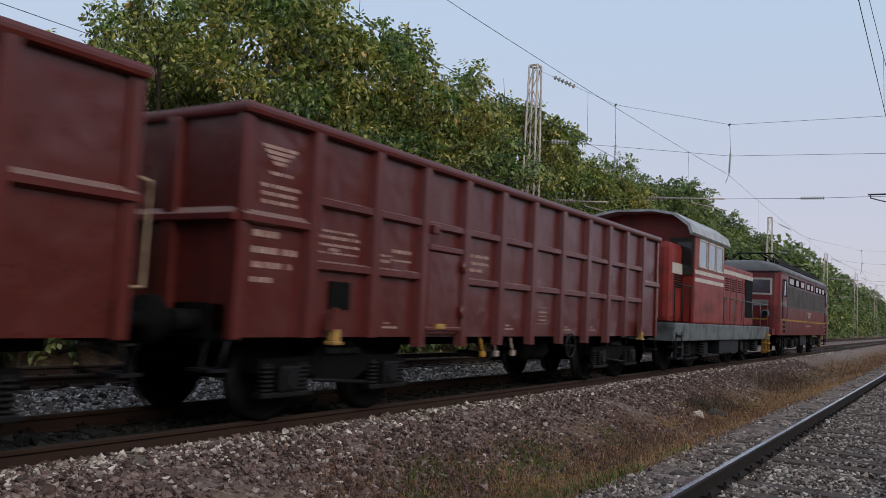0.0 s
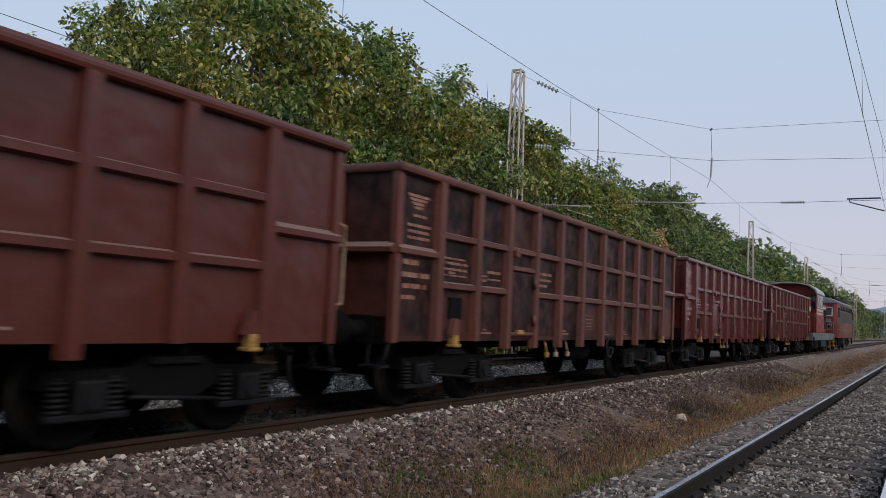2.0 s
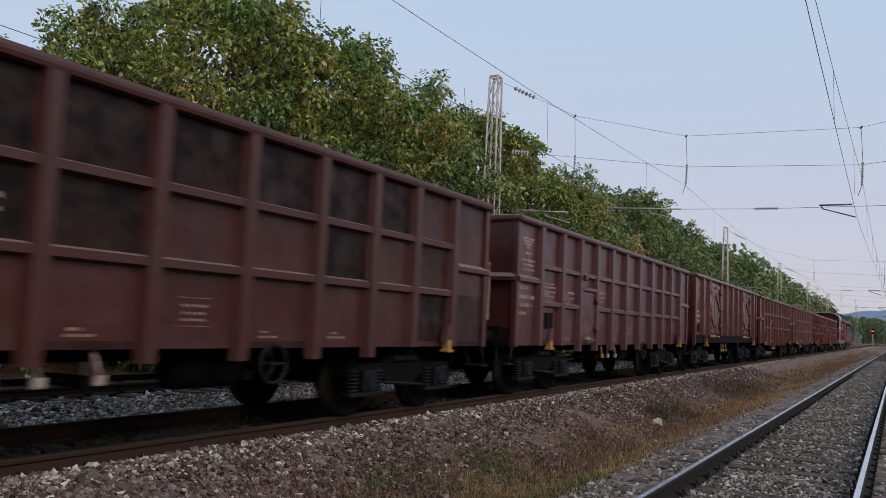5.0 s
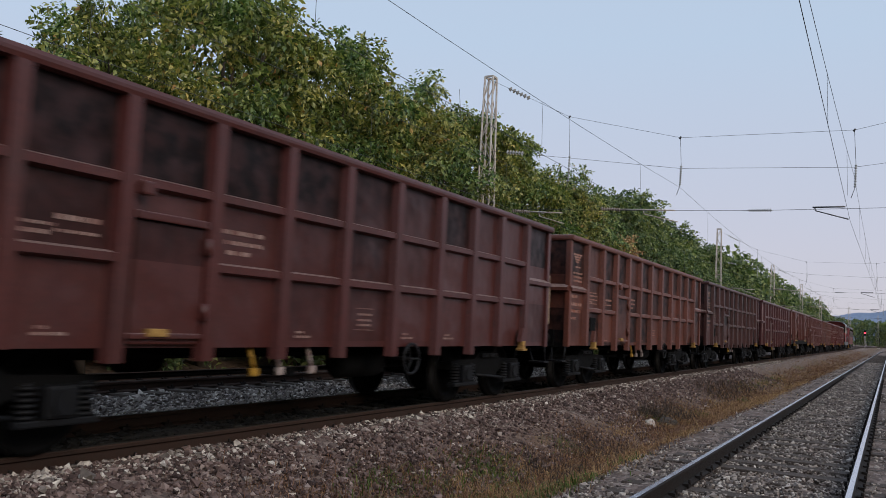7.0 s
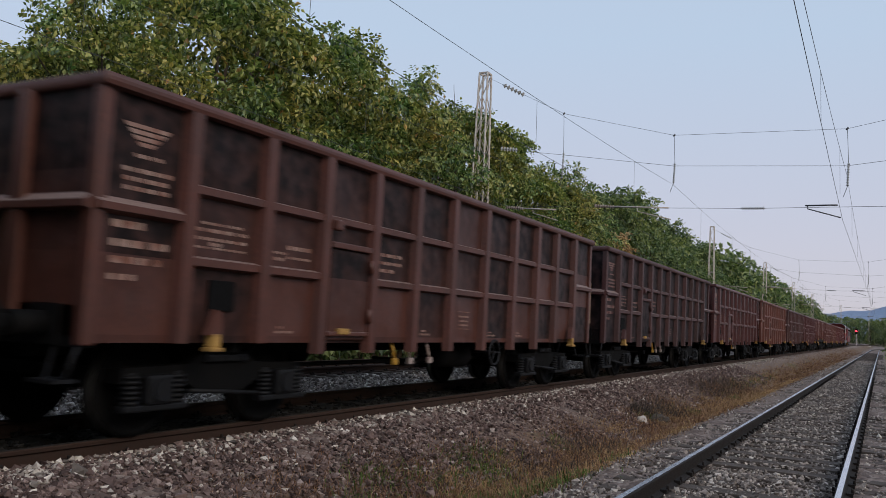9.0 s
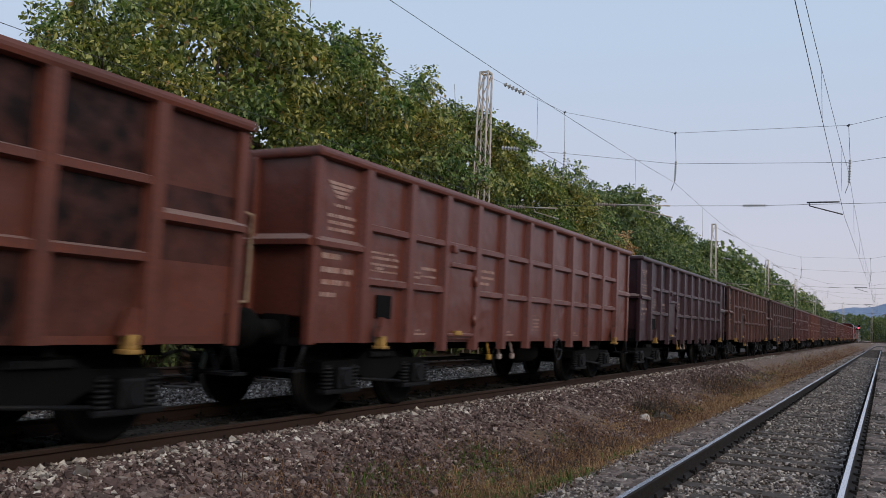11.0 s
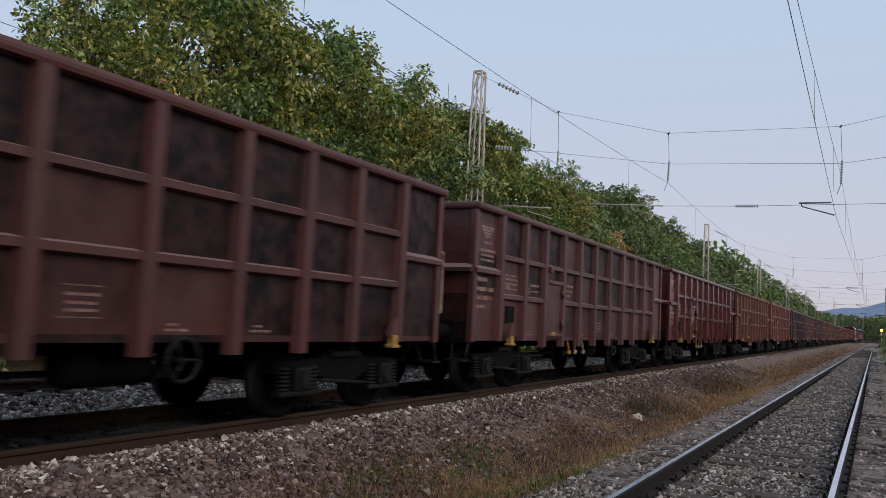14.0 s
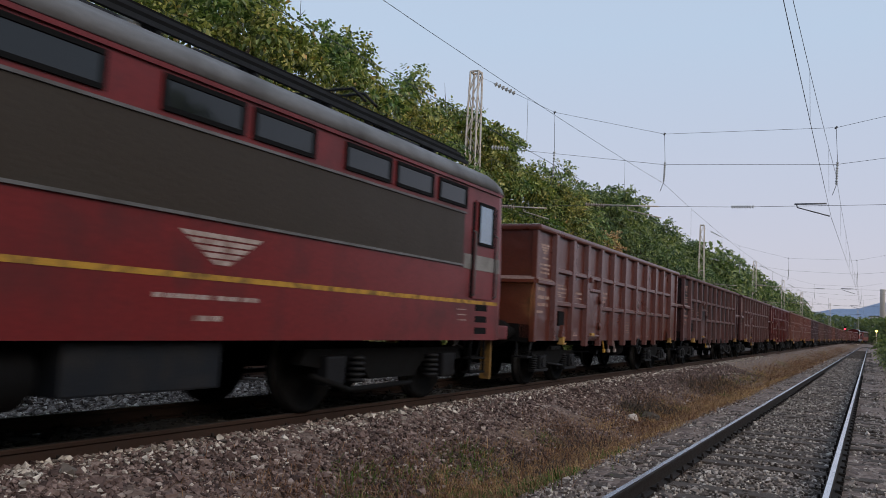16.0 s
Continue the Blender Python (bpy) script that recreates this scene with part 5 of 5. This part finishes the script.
for y in SPANS[:4]:
    span = tagged(new("cross_span"), "cross-span wires with hanging insulators between two masts", "overhead wire", "cross-spans")
    top = [(-15.05, y, 11.7), (-11.42, y, 9.8), (T_X, y, 8.64), (R_X, y, 8.52), (0.6, y, 8.85), (12.0, y, 11.7)]
    wire("top_span_wire", "", top, 0.0065, span)
    wire("middle_span_wire", "", [(-15.05, y, 8.6), (-11.4, y, 8.1), (T_X, y, 7.46), (R_X, y, 7.22), (12.0, y, 8.6)], 0.007, span)
    wire("lower_span_wire", "", [(-15.05, y, 6.1), (-9.0, y, 5.9), (-4.2, y, 5.79), (12.0, y, 5.8)], 0.008, span)
    part("span_insulator", insulator(B(), (-14.2, y, 11.25), (-13.2, y, 10.72), 6, 0.1), M_GLASSY, span, "glass disc insulators")
    part("span_insulator", insulator(B(), (-14.2, y, 8.5), (-13.4, y, 8.4), 6, 0.1), M_GLASSY, span)
    part("span_insulator", insulator(B(), (-4.5, y, 5.8), (-3.7, y, 5.79), 9, 0.07), M_GLASSY, span, "rod insulator in the lower wire")
    for x, z0, z1, z2 in ((T_X, 8.64, 7.46, 6.8), (R_X, 8.52, 7.22, 6.5), (-11.42, 9.8, 8.1, 7.1)):
        wire("hanger", "", [(x, y, z0), (x + 0.05, y, z1 + 0.1)], 0.009, span)
        part("hanging_insulator", insulator(B(), (x + 0.05, y, z1 + 0.1), (x + 0.02, y, z2), 9, 0.047), M_GLASSY, span, "ribbed hanging insulator")
        part("clamp", pipe(B(), [(x + 0.02, y, z2), (x - 0.1, y, z2 - 0.35)], 0.011, 6), M_WIRE, span, "wire clamp")
        bm = B()
        rod(bm, (x - 0.035, y, z0 - 0.04), (x + 0.035, y, z0 + 0.04), 0.035, 8)
        part("clamp", bm, M_WIRE, span, "wire clamp")
    for x0, x1, x2 in ((-13.7, -12.6, -11.5), (-9.9, -8.3, -7.0), (-2.37, -2.3, -1.24)):
        bm = pipe(B(), [(x0, y, 5.98 if x0 < -5 else 5.86), (x2 - 0.1, y, 5.86)], 0.028, 6)
        pipe(bm, [(x1, y, 5.86), (x1 + 0.02, y, 5.74), (x2, y, 5.42)], 0.022, 6)
        part("steady_arm", bm, M_MAST if x0 < -5 else M_WIRE, span, "steady arm holding the contact wire")
        if x0 < -5:
            part("arm_insulator", insulator(B(), (x0 - 0.1, y, 6.0), (x0 + 0.7, y, 5.93), 8, 0.08), M_WHITE, span, "white rod insulator")

# ---- trees ----


def leaf_cloud(rs, centres, radii, sprays, leaf, droop=0.4):
    """Sprays of leaflets round clump centres: two folded triangles a leaf."""
    n = len(centres)
    pick = rs.choice(n, sprays, p=radii ** 2 / np.sum(radii ** 2))
    d = rs.normal(size=(sprays, 3))
    d /= np.linalg.norm(d, axis=1)[:, None]
    d[:, 2] = np.abs(d[:, 2]) * 1.05 - 0.3
    base = centres[pick] + d * (radii[pick] * rs.uniform(0.35, 1.0, sprays) ** 0.7)[:, None] * np.array([1.25, 1.25, 0.75])
    out = d + rs.normal(0, 0.5, (sprays, 3))
    out[:, 2] -= droop
    out /= np.linalg.norm(out, axis=1)[:, None]
    per = 9
    k = np.arange(per)
    along = (k // 2 + 1) * leaf * 0.62
    sign = np.where(k % 2, 1.0, -1.0)
    sign[-1] = 0.0
    side = np.cross(out, rs.normal(size=(sprays, 3)))
    side /= np.linalg.norm(side, axis=1)[:, None]
    root = base[:, None] + out[:, None] * along[None, :, None]
    root[..., 2] -= (along ** 2 * 0.4)[None]
    way = out[:, None] * 0.55 + side[:, None] * sign[None, :, None] + rs.normal(0, 0.22, (sprays, per, 3))
    way[..., 2] -= 0.3
    way /= np.linalg.norm(way, axis=2)[..., None]
    up = np.cross(way, np.cross(rs.normal(0, 0.4, (sprays, per, 3)) + np.array([0.35, -0.15, 1.0]), way))
    up /= np.linalg.norm(up, axis=2)[..., None]
    wide = np.cross(way, up)
    ln = leaf * rs.uniform(0.75, 1.25, (sprays, per, 1))
    tip = root + way * ln - up * ln * 0.12
    l = root + way * ln * 0.45 + wide * ln * 0.3 + up * ln * 0.07
    r = root + way * ln * 0.45 - wide * ln * 0.3 + up * ln * 0.07
    verts = np.stack([root, l, tip, r], 2).reshape(-1, 3)
    i = np.arange(sprays * per)[:, None] * 4
    faces = np.concatenate([i + np.array([[0, 2, 1]]), i + np.array([[0, 3, 2]])])
    return verts, faces


def tree(name, label, seed, h, spread, sprays, leaf, material, low=0.25, clumps=70):
    rs = np.random.default_rng(seed)
    t = tagged(new(name), label, "tree", "trees along the line")
    bm = B()
    pts = [Vector((0, 0, -0.6))]
    for i in range(1, 7):
        pts.append(Vector((rs.normal(0, 0.16), rs.normal(0, 0.16), h * 0.8 * i / 6)))
    r0 = 0.022 * h
    for i in range(6):
        rod(bm, pts[i], pts[i + 1], r0 * (1 - i / 7), 9, r0 * (1 - (i + 1) / 7), False)
    part("trunk", bm, M_BARK, t, "grey-brown trunk")
    u = rs.uniform(0, 2 * np.pi, clumps)
    zz = rs.uniform(low, 1.0, clumps)
    prof = np.sqrt(np.clip(1 - ((zz - 0.52) / 0.52) ** 2, 0.05, 1)) * rs.uniform(0.2, 1.0, clumps) ** 0.45 * (1 + 0.16 * np.sin(3 * u + seed) + 0.1 * np.sin(7 * zz * 3 + u))
    centres = np.stack([np.cos(u) * prof * spread, np.sin(u) * prof * spread, zz * h * 0.93], 1)
    radii = rs.uniform(0.5, 1.25, clumps) * spread * 1.6 / math.sqrt(clumps)
    for j in range(12):
        c = centres[rs.integers(clumps)]
        start = pts[int(rs.integers(2, 5))]
        mid = start.lerp(Vector(c), 0.5) + Vector((rs.normal(0, 0.2), rs.normal(0, 0.2), 0.25))
        lb = B()
        rod(lb, start, mid, r0 * 0.42, 7, r0 * 0.26, False)
        rod(lb, mid, Vector(c), r0 * 0.26, 6, r0 * 0.07, False)
        for q in range(3):
            rod(lb, mid.lerp(Vector(c), 0.3 + q * 0.25), Vector(c) + Vector(rs.normal(0, 0.5, 3)), r0 * 0.12, 5, r0 * 0.03, False)
        part("limb", lb, M_BARK, t, "branching limb")
    v, f = leaf_cloud(rs, centres, radii, sprays, leaf)
    crown = new("crown", arrays("crown", v, f, material))
    crown.parent = t
    crown["label"] = "loose crown of green and yellowing leaves"
    return t


near_kinds = [tree("broadleaf_tree", "tall walnut-like tree with green and yellowing leaves", 11 + i, 11.0, 3.6, 3900, 0.178, M_LEAF, 0.12, 125) for i in range(3)]
far_kinds = [tree("broadleaf_tree", "dark green broadleaf tree in the row behind the tracks", 31 + i, 11.0, 4.0, 2000, 0.26, M_LEAF_DARK, 0.1, 130) for i in range(2)]
thin_kinds = [tree("broadleaf_tree", "dark green broadleaf tree far along the line", 41 + i, 11.0, 4.2, 390, 0.57, M_LEAF_DARK, 0.08, 90) for i in range(2)]
bush = tree("shrub", "low leafy shrub at the edge of the trees", 51, 3.4, 2.0, 260, 0.28, M_LEAF_DARK, 0.05, 40)
bare = tree("shrub", "half-dead shrub with dry brown leaves", 61, 8.5, 1.6, 420, 0.2, M_HAY, 0.3, 26)
rt = random.Random(8)


def plant(kind, x, y, h, h0, used=[]):
    m = pose(x, y, -0.35, 0, 0, rt.uniform(0, 360)) @ Matrix.Scale(h / h0, 4)
    if kind not in used:
        used.append(kind)
        kind.matrix_basis = m
        return kind
    ob = copy_thing(kind, m)
    ob.scale = (h / h0,) * 3
    return ob


for i, (y, h) in enumerate(((-6, 9), (1, 8.2), (7.5, 5.4), (13.2, 9.3), (17.8, 11.7), (22.5, 11.9), (27.5, 12.0), (33.0, 11.8), (38.5, 11.7), (44.0, 11.6), (48.4, 10.3))):
    plant(near_kinds[i % 3], -17.6 + rt.uniform(-0.6, 0.6), y, h, 11.0)
for i, (y, h) in enumerate(((56, 5.6), (62, 7.6), (68, 12.5), (75, 13.2), (83, 11.8), (92, 11.6), (102, 11.8), (113, 12.4), (126, 12.6), (140, 12.0), (156, 12.2), (174, 12.2), (194, 12.2), (216, 12.0), (240, 12.0), (266, 12.0), (295, 11.0))):
    plant((far_kinds if y < 110 else thin_kinds)[i % 2], (-18.0 if y < 64 else -20.8) + rt.uniform(-0.7, 0.7), y, h * (1.0 if y < 64 else 1.13), 11.0)
for i in range(20):
    y = -4 + i * 6.5 + rt.uniform(-1, 1)
    plant(thin_kinds[i % 2], -25.5 + rt.uniform(-1.5, 1.5), y, rt.uniform(7.3, 8.3) if y < 14 else rt.uniform(7.5, 9.5) if y < 80 else rt.uniform(10, 11.5), 11.0)
for i in range(26):
    plant(bush, -17.0 + rt.uniform(-0.7, 0.4), -3 + i * 4.6 + rt.uniform(-1, 1), rt.uniform(2.6, 4.6), 3.4)
plant(near_kinds[1], -20.4, 15.6, 9.0, 11.0)
plant(near_kinds[2], -21.0, 10.5, 7.4, 11.0)
plant(bare, -16.3, 54.0, 8.6, 8.5)
for x, y, h in ((2.3, 50, 2.6), (2.2, 58, 2.4), (2.9, 64, 3.4), (4.4, 66, 3.0), (5.5, 84, 4.0), (7, 110, 4.5), (6, 140, 5.0), (9, 170, 6.0)):
    plant(bush, x, y, h, 3.4)
for x, y, h in ((-4, 420, 12), (6, 400, 12), (16, 380, 13), (26, 360, 13), (-14, 430, 13), (-26, 410, 14), (12, 260, 7), (18, 300, 9), (38, 340, 13), (1, 430, 13), (10, 420, 14), (20, 410, 14), (30, 420, 15), (42, 400, 14), (-20, 400, 13), (-9, 440, 13), (52, 380, 14), (24, 330, 9), (-32, 380, 14)):
    plant(thin_kinds[rt.randrange(2)], x, y, h, 11.0)

# trees on the near side, behind the viewer, mirrored in the cab windows
# never in view; their height also blocks low sky light from the wagons
for i in range(13):
    plant(thin_kinds[i % 2], 19 + rt.uniform(-2, 3), -38 + i * 6.5 + rt.uniform(-1, 1), rt.uniform(7.5, 12.0), 11.0)


# ---- loose stones, grass, distance ----
# an angular eight-faced chip
ICO_V = np.array([(1, 0, 0), (-1, 0, 0), (0, 1, 0), (0, -1, 0), (0, 0, 1), (0, 0, -1)], float) * 1.15
ICO_F = np.array([(0, 2, 4), (2, 1, 4), (1, 3, 4), (3, 0, 4), (2, 0, 5), (1, 2, 5), (3, 1, 5), (0, 3, 5)])


def turns(rs, n):
    q = rs.normal(size=(n, 4))
    q /= np.linalg.norm(q, axis=1)[:, None]
    w, x, y, z = q.T
    return np.stack([1 - 2 * (y * y + z * z), 2 * (x * y - z * w), 2 * (x * z + y * w), 2 * (x * y + z * w), 1 - 2 * (x * x + z * z), 2 * (y * z - x * w), 2 * (x * z - y * w), 2 * (y * z + x * w), 1 - 2 * (x * x + y * y)], 1).reshape(n, 3, 3)


def stones(label, material, seed, n, xs, ys, size, lift=0.0, near=1.0):
    """Loose broken stones strewn over a strip, thinner with distance."""
    rs = np.random.default_rng(seed)
    x = rs.uniform(*xs, n) if not callable(xs) else xs(rs, n)
    y = ys[0] + (ys[1] - ys[0]) * rs.uniform(0, 1, n) ** near
    s = size * rs.lognormal(0, 0.32, n)
    z = land(x, y) + s * rs.uniform(-0.1, 0.45, n) + lift
    shape = ICO_V[None] * rs.uniform(0.7, 1.2, (n, 6, 1)) * rs.uniform(0.65, 1.2, (n, 1, 3)) + rs.normal(0, 0.14, (n, 6, 3))
    v = np.einsum("nij,nkj->nki", turns(rs, n), shape) * s[:, None, None]
    v[..., 2] *= 0.8
    v += np.stack([x, y, z], 1)[:, None]
    f = ICO_F[None] + (np.arange(n) * 6)[:, None, None]
    return tagged(new("ballast_stones", arrays("ballast_stones", v.reshape(-1, 3), f.reshape(-1, 3), material)), label, "ballast", kind="stuff")


stones("brown broken ballast stones on the shoulder beside the train", M_STONE_BROWN, 1, 36000, (-6.12, -4.0), (3.2, 38), 0.0225, 0.012, near=1.7)
stones("brown gravel trodden into the ditch", M_STONE_BROWN, 9, 12000, (-4.4, -2.7), (4.0, 40), 0.016, near=1.8)
stones("pale broken stones along the foot of the rail", M_STONE_PALE, 2, 5200, lambda r, n: -6.08 + np.abs(r.normal(0, 0.27, n)), (3.2, 55), 0.024, 0.014, 1.6)
stones("pale grey ballast between the two far tracks", M_STONE_GREY, 3, 17000, (-10.9, -8.35), (4, 45), 0.03, 0.03, 1.6)
stones("oily ballast between the rails, coloured dark for the train's shade", M_STONE_OIL_SHADE, 4, 6500, (-7.65, -6.3), (4, 40), 0.036, 0.0, 1.6)
stones("grey ballast between the polished rails", M_STONE_GREY, 5, 24000, (-1.75, -0.4), (4.2, 80), 0.0185, 0.04, 1.9)
stones("grey ballast at the sleeper ends", M_STONE_GREY, 6, 11000, (-3.0, -1.9), (5, 90), 0.018, 0.0, 1.9)
stones("grey ballast beside the polished rail", M_STONE_GREY, 7, 7500, (-0.25, 1.1), (4.5, 90), 0.022, 0.0, 2.0)
stones("pale ballast of the empty track", M_STONE_PALE, 8, 3500, (-13.6, -11.0), (5, 40), 0.045, 0.0, 1.5)


def blades(label, material, seed, patches, size, width):
    """Grass: bent blades of two triangles and a tip, in tufts."""
    rs = np.random.default_rng(seed)
    vs, fs, c = [], [], 0
    for px, py, sx, sy, n in patches:
        x, y = rs.normal(px, sx, n), rs.normal(py, sy, n)
        h = size * rs.lognormal(-0.1, 0.4, n)
        a = rs.uniform(0, 2 * np.pi, n)
        lean = rs.uniform(0.4, 2.2, n)
        root = np.stack([x, y, land(x, y) - 0.01], 1)
        out = np.stack([np.cos(a), np.sin(a), np.zeros(n)], 1)
        wid = np.stack([-np.sin(a), np.cos(a), np.zeros(n)], 1) * width
        mid = root + out * (h * lean * 0.3)[:, None] + np.array([0, 0, 1.0]) * (h * 0.62)[:, None]
        tip = root + out * (h * lean)[:, None] + np.array([0, 0, 1.0]) * (h * np.maximum(1.05 - lean * 0.4, 0.2))[:, None]
        v = np.stack([root - wid, root + wid, mid + wid * 0.7, mid - wid * 0.7, tip], 1)
        i = (np.arange(n) * 5 + c)[:, None]
        vs.append(v.reshape(-1, 3))
        fs.append(np.concatenate([i + np.array([[0, 1, 2]]), i + np.array([[0, 2, 3]]), i + np.array([[3, 2, 4]])]))
        c += n * 5
    return tagged(new("grass", arrays("grass", np.concatenate(vs), np.concatenate(fs), material)), label, "grass", kind="stuff")


rg = random.Random(4)
hay, green = [], []
for i in range(44):
    y = 6.0 + 34 * rg.random() ** 1.5
    hay.append((rg.uniform(-4.4, -2.9) - 0.1 * (y > 14), y, 0.17, 0.3, 230))
for i in range(14):
    y = 6.5 + 20 * rg.random() ** 1.6
    green.append((rg.uniform(-4.5, -3.0), y, 0.14, 0.2, 90))
green += [(-3.45, 7.6, 0.3, 0.4, 420), (-3.6, 8.2, 0.35, 0.35, 260), (-4.6, 7.4, 0.2, 0.3, 160), (-3.1, 8.6, 0.2, 0.4, 220), (-4.3, 9.2, 0.25, 0.4, 250), (-4.3, 34.0, 0.2, 3.0, 500)]
hay += [(-3.9, 19.5, 0.35, 1.3, 2200), (-3.6, 24.0, 0.45, 2.2, 3000), (-3.9, 30.0, 0.5, 3.5, 3000), (-4.0, 42, 0.6, 6, 2500), (-4.1, 60, 0.7, 10, 2500), (-3.3, 24, 0.3, 2.5, 3000), (-3.2, 15, 0.25, 2.5, 700), (-3.7, 8.6, 0.35, 0.6, 900), (-3.5, 10.4, 0.4, 0.7, 1000), (-3.9, 12.6, 0.35, 0.8, 800)]
blades("dry straw-coloured grass between the tracks", M_HAY, 21, hay, 0.1, 0.0035)
litter = [(rg.uniform(-4.7, -3.3), 6.0 + 26 * rg.random() ** 1.4, 0.3, 0.5, 260) for _ in range(110)]
blades("red-brown dead stalks and litter in the ditch", M_LITTER, 24, litter, 0.1, 0.004)
blades("long dry grass in the strip farther along the tracks", M_LITTER, 25, [(-3.8, 42, 0.45, 5, 2500), (-3.9, 58, 0.5, 8, 2800), (-4.0, 85, 0.6, 14, 3000), (-4.2, 130, 0.8, 25, 3000)], 0.1, 0.012)
blades("green grass and weeds between the tracks", M_GRASS, 22, green, 0.11, 0.006)
blades("dark dead weeds on the ballast slope", M_BARK, 23, [(-4.4, 17.6, 0.14, 0.3, 700), (-4.2, 18.8, 0.25, 0.6, 1000), (-4.5, 26.5, 0.35, 1.6, 1300), (-4.4, 29.5, 0.3, 1.2, 900), (-3.9, 12.5, 0.3, 0.6, 350), (-3.7, 10.2, 0.35, 0.5, 350)], 0.17, 0.004)


def boulder(x, y, s, seed, label, material):
    rs = np.random.default_rng(seed)
    bm = B()
    bmesh.ops.create_icosphere(bm, subdivisions=3, radius=1.0)
    for v in bm.verts:
        v.co *= 1 + 0.35 * noise.noise(v.co * 1.3 + Vector((seed, 0, 0))) + 0.1 * noise.noise(v.co * 5)
        v.co = Vector((v.co.x * s[0], v.co.y * s[1], v.co.z * s[2]))
    ob = tagged(part("rock", bm, material), label, "rock")
    ob.matrix_basis = pose(x, y, float(land(x, y)) + s[2] * 0.4)


boulder(-4.2, 16.6, (0.11, 0.13, 0.09), 3, "pale grey rock lying in the dry ditch", M_MAST)
boulder(-4.05, 17.4, (0.22, 0.35, 0.1), 9, "dark clod of earth and stone in the ditch", M_BARK)

# far hill, chimney and buildings
# the blue of distance haze is put into the hill's base colour
M_HILL = plain("hazy_wooded_hill", (0.2, 0.26, 0.37), 1.0, scale=0.01, bump=0.0, dirt=(0.16, 0.22, 0.33))
hx = np.linspace(-900, 1400, 80)
hz = 92 + 20 * np.sin(hx * 0.0045 + 0.9) + 12 * np.sin(hx * 0.013) + 4 * np.sin(hx * 0.05)
hv = np.concatenate([np.stack([hx, np.full(80, 2500.0), np.full(80, -30.0)], 1), np.stack([hx, np.full(80, 2900.0), hz], 1), np.stack([hx, np.full(80, 3100.0), np.full(80, -30.0)], 1)])
q = np.arange(79)
hf = np.concatenate([np.stack([q, q + 1, q + 81, q + 80], 1), np.stack([q + 80, q + 81, q + 161, q + 160], 1)])
tagged(new("backdrop", arrays("backdrop", hv, hf, M_HILL, True)), "blue hazy wooded hill on the horizon", "hill", kind="structure")

chimney = tagged(new("factory_chimney"), "tall pale concrete factory chimney in the distance", "chimney")
part("stack", lathe(B(), [(0, 4.2), (70, 3.0), (71, 3.3), (73, 3.3), (74, 2.9)], (0, 0, 0), (0, 0, 100), 20), M_CREAM, chimney, "tapered concrete stack")
chimney.matrix_basis = pose(15, 1200, -7)
block = tagged(new("factory_building"), "pale factory block below the chimney in the distance", "building")
wall = part("wall", box(B(), -14, 14, -8, 8, 0, 34), M_CREAM, block, "pale rendered walls")
part("roof", box(B(), -14.4, 14.4, -8.4, 8.4, 34, 35), M_GREY, block, "flat grey roof")
for i in range(5):
    for j in range(5):
        part("window", box(B(), -12 + i * 5, -9 + i * 5, -8.15, -7.9, 4 + j * 6, 7.5 + j * 6), M_GLASS, wall, "dark window")
block.matrix_basis = pose(14, 1240, -2)

signal = tagged(new("railway_signal"), "railway signal showing a red light", "signal")
part("post", rod(B(), (0, 0, -1), (0, 0, 5.2), 0.09, 10), M_MAST, signal, "grey post")
part("head", box(B(), -0.3, 0.3, -0.15, 0.15, 4.2, 5.6, 0.05), M_BLACK, signal, "black signal head")
part("lamp", lathe(B(), [(0, 0.2), (0.05, 0.2)], (0, -0.16, 4.9), (0, -5, 4.9), 14), M_SIGNAL, signal, "lit red lamp")
signal.matrix_basis = pose(-5.9, 250, -1.1)
sl = tagged(new("street_lamp"), "amber lamp glowing beside the far crossing", "lamp")
part("post", rod(B(), (0, 0, -1), (0, 0, 4.2), 0.08, 10), M_MAST, sl, "thin post")
part("lamp", lathe(B(), [(0, 0.1), (0.1, 0.3), (0.3, 0.3), (0.4, 0.1)], (0, 0, 4.0), (0, 0, 9), 14), M_STREET, sl, "lit amber globe")
sl.matrix_basis = pose(1.6, 240, -0.7)


# ---- what moves ----
def motions():
    for thing, y0 in MOVING:
        rows = []
        for t in range(17):
            y = y0 + V_TRAIN * t
            turn = math.degrees(math.atan2(float(bend(y + 5) - bend(y - 5)), 10.0))
            rows.append((t, pose(T_X + float(bend(y)), y, 0, 0, 0, -turn)))
        walk(thing, rows)
    # every wheelset rolls: one set of keys for each kind, shared by the like ones
    groups = {}
    for thing, y0 in MOVING:
        for o in thing.children:
            if o.name.startswith("wheelset"):
                r, y = o.location.z, o.location.y
                groups.setdefault((round(r, 2), round(y, 2)), []).append(o)
    for (r, y), obs in groups.items():
        step = math.degrees(V_TRAIN / r) / FPS
        walk(obs[0], [(i / FPS, pose(0, y, r, -(step * i) % 360)) for i in range(16 * FPS + 1)])
        keys = obs[0].animation_data
        for o in obs[1:]:
            o.rotation_mode = "QUATERNION"
            o.animation_data_create()
            o.animation_data.action = keys.action
            o.animation_data.action_slot = keys.action_slot


motions()
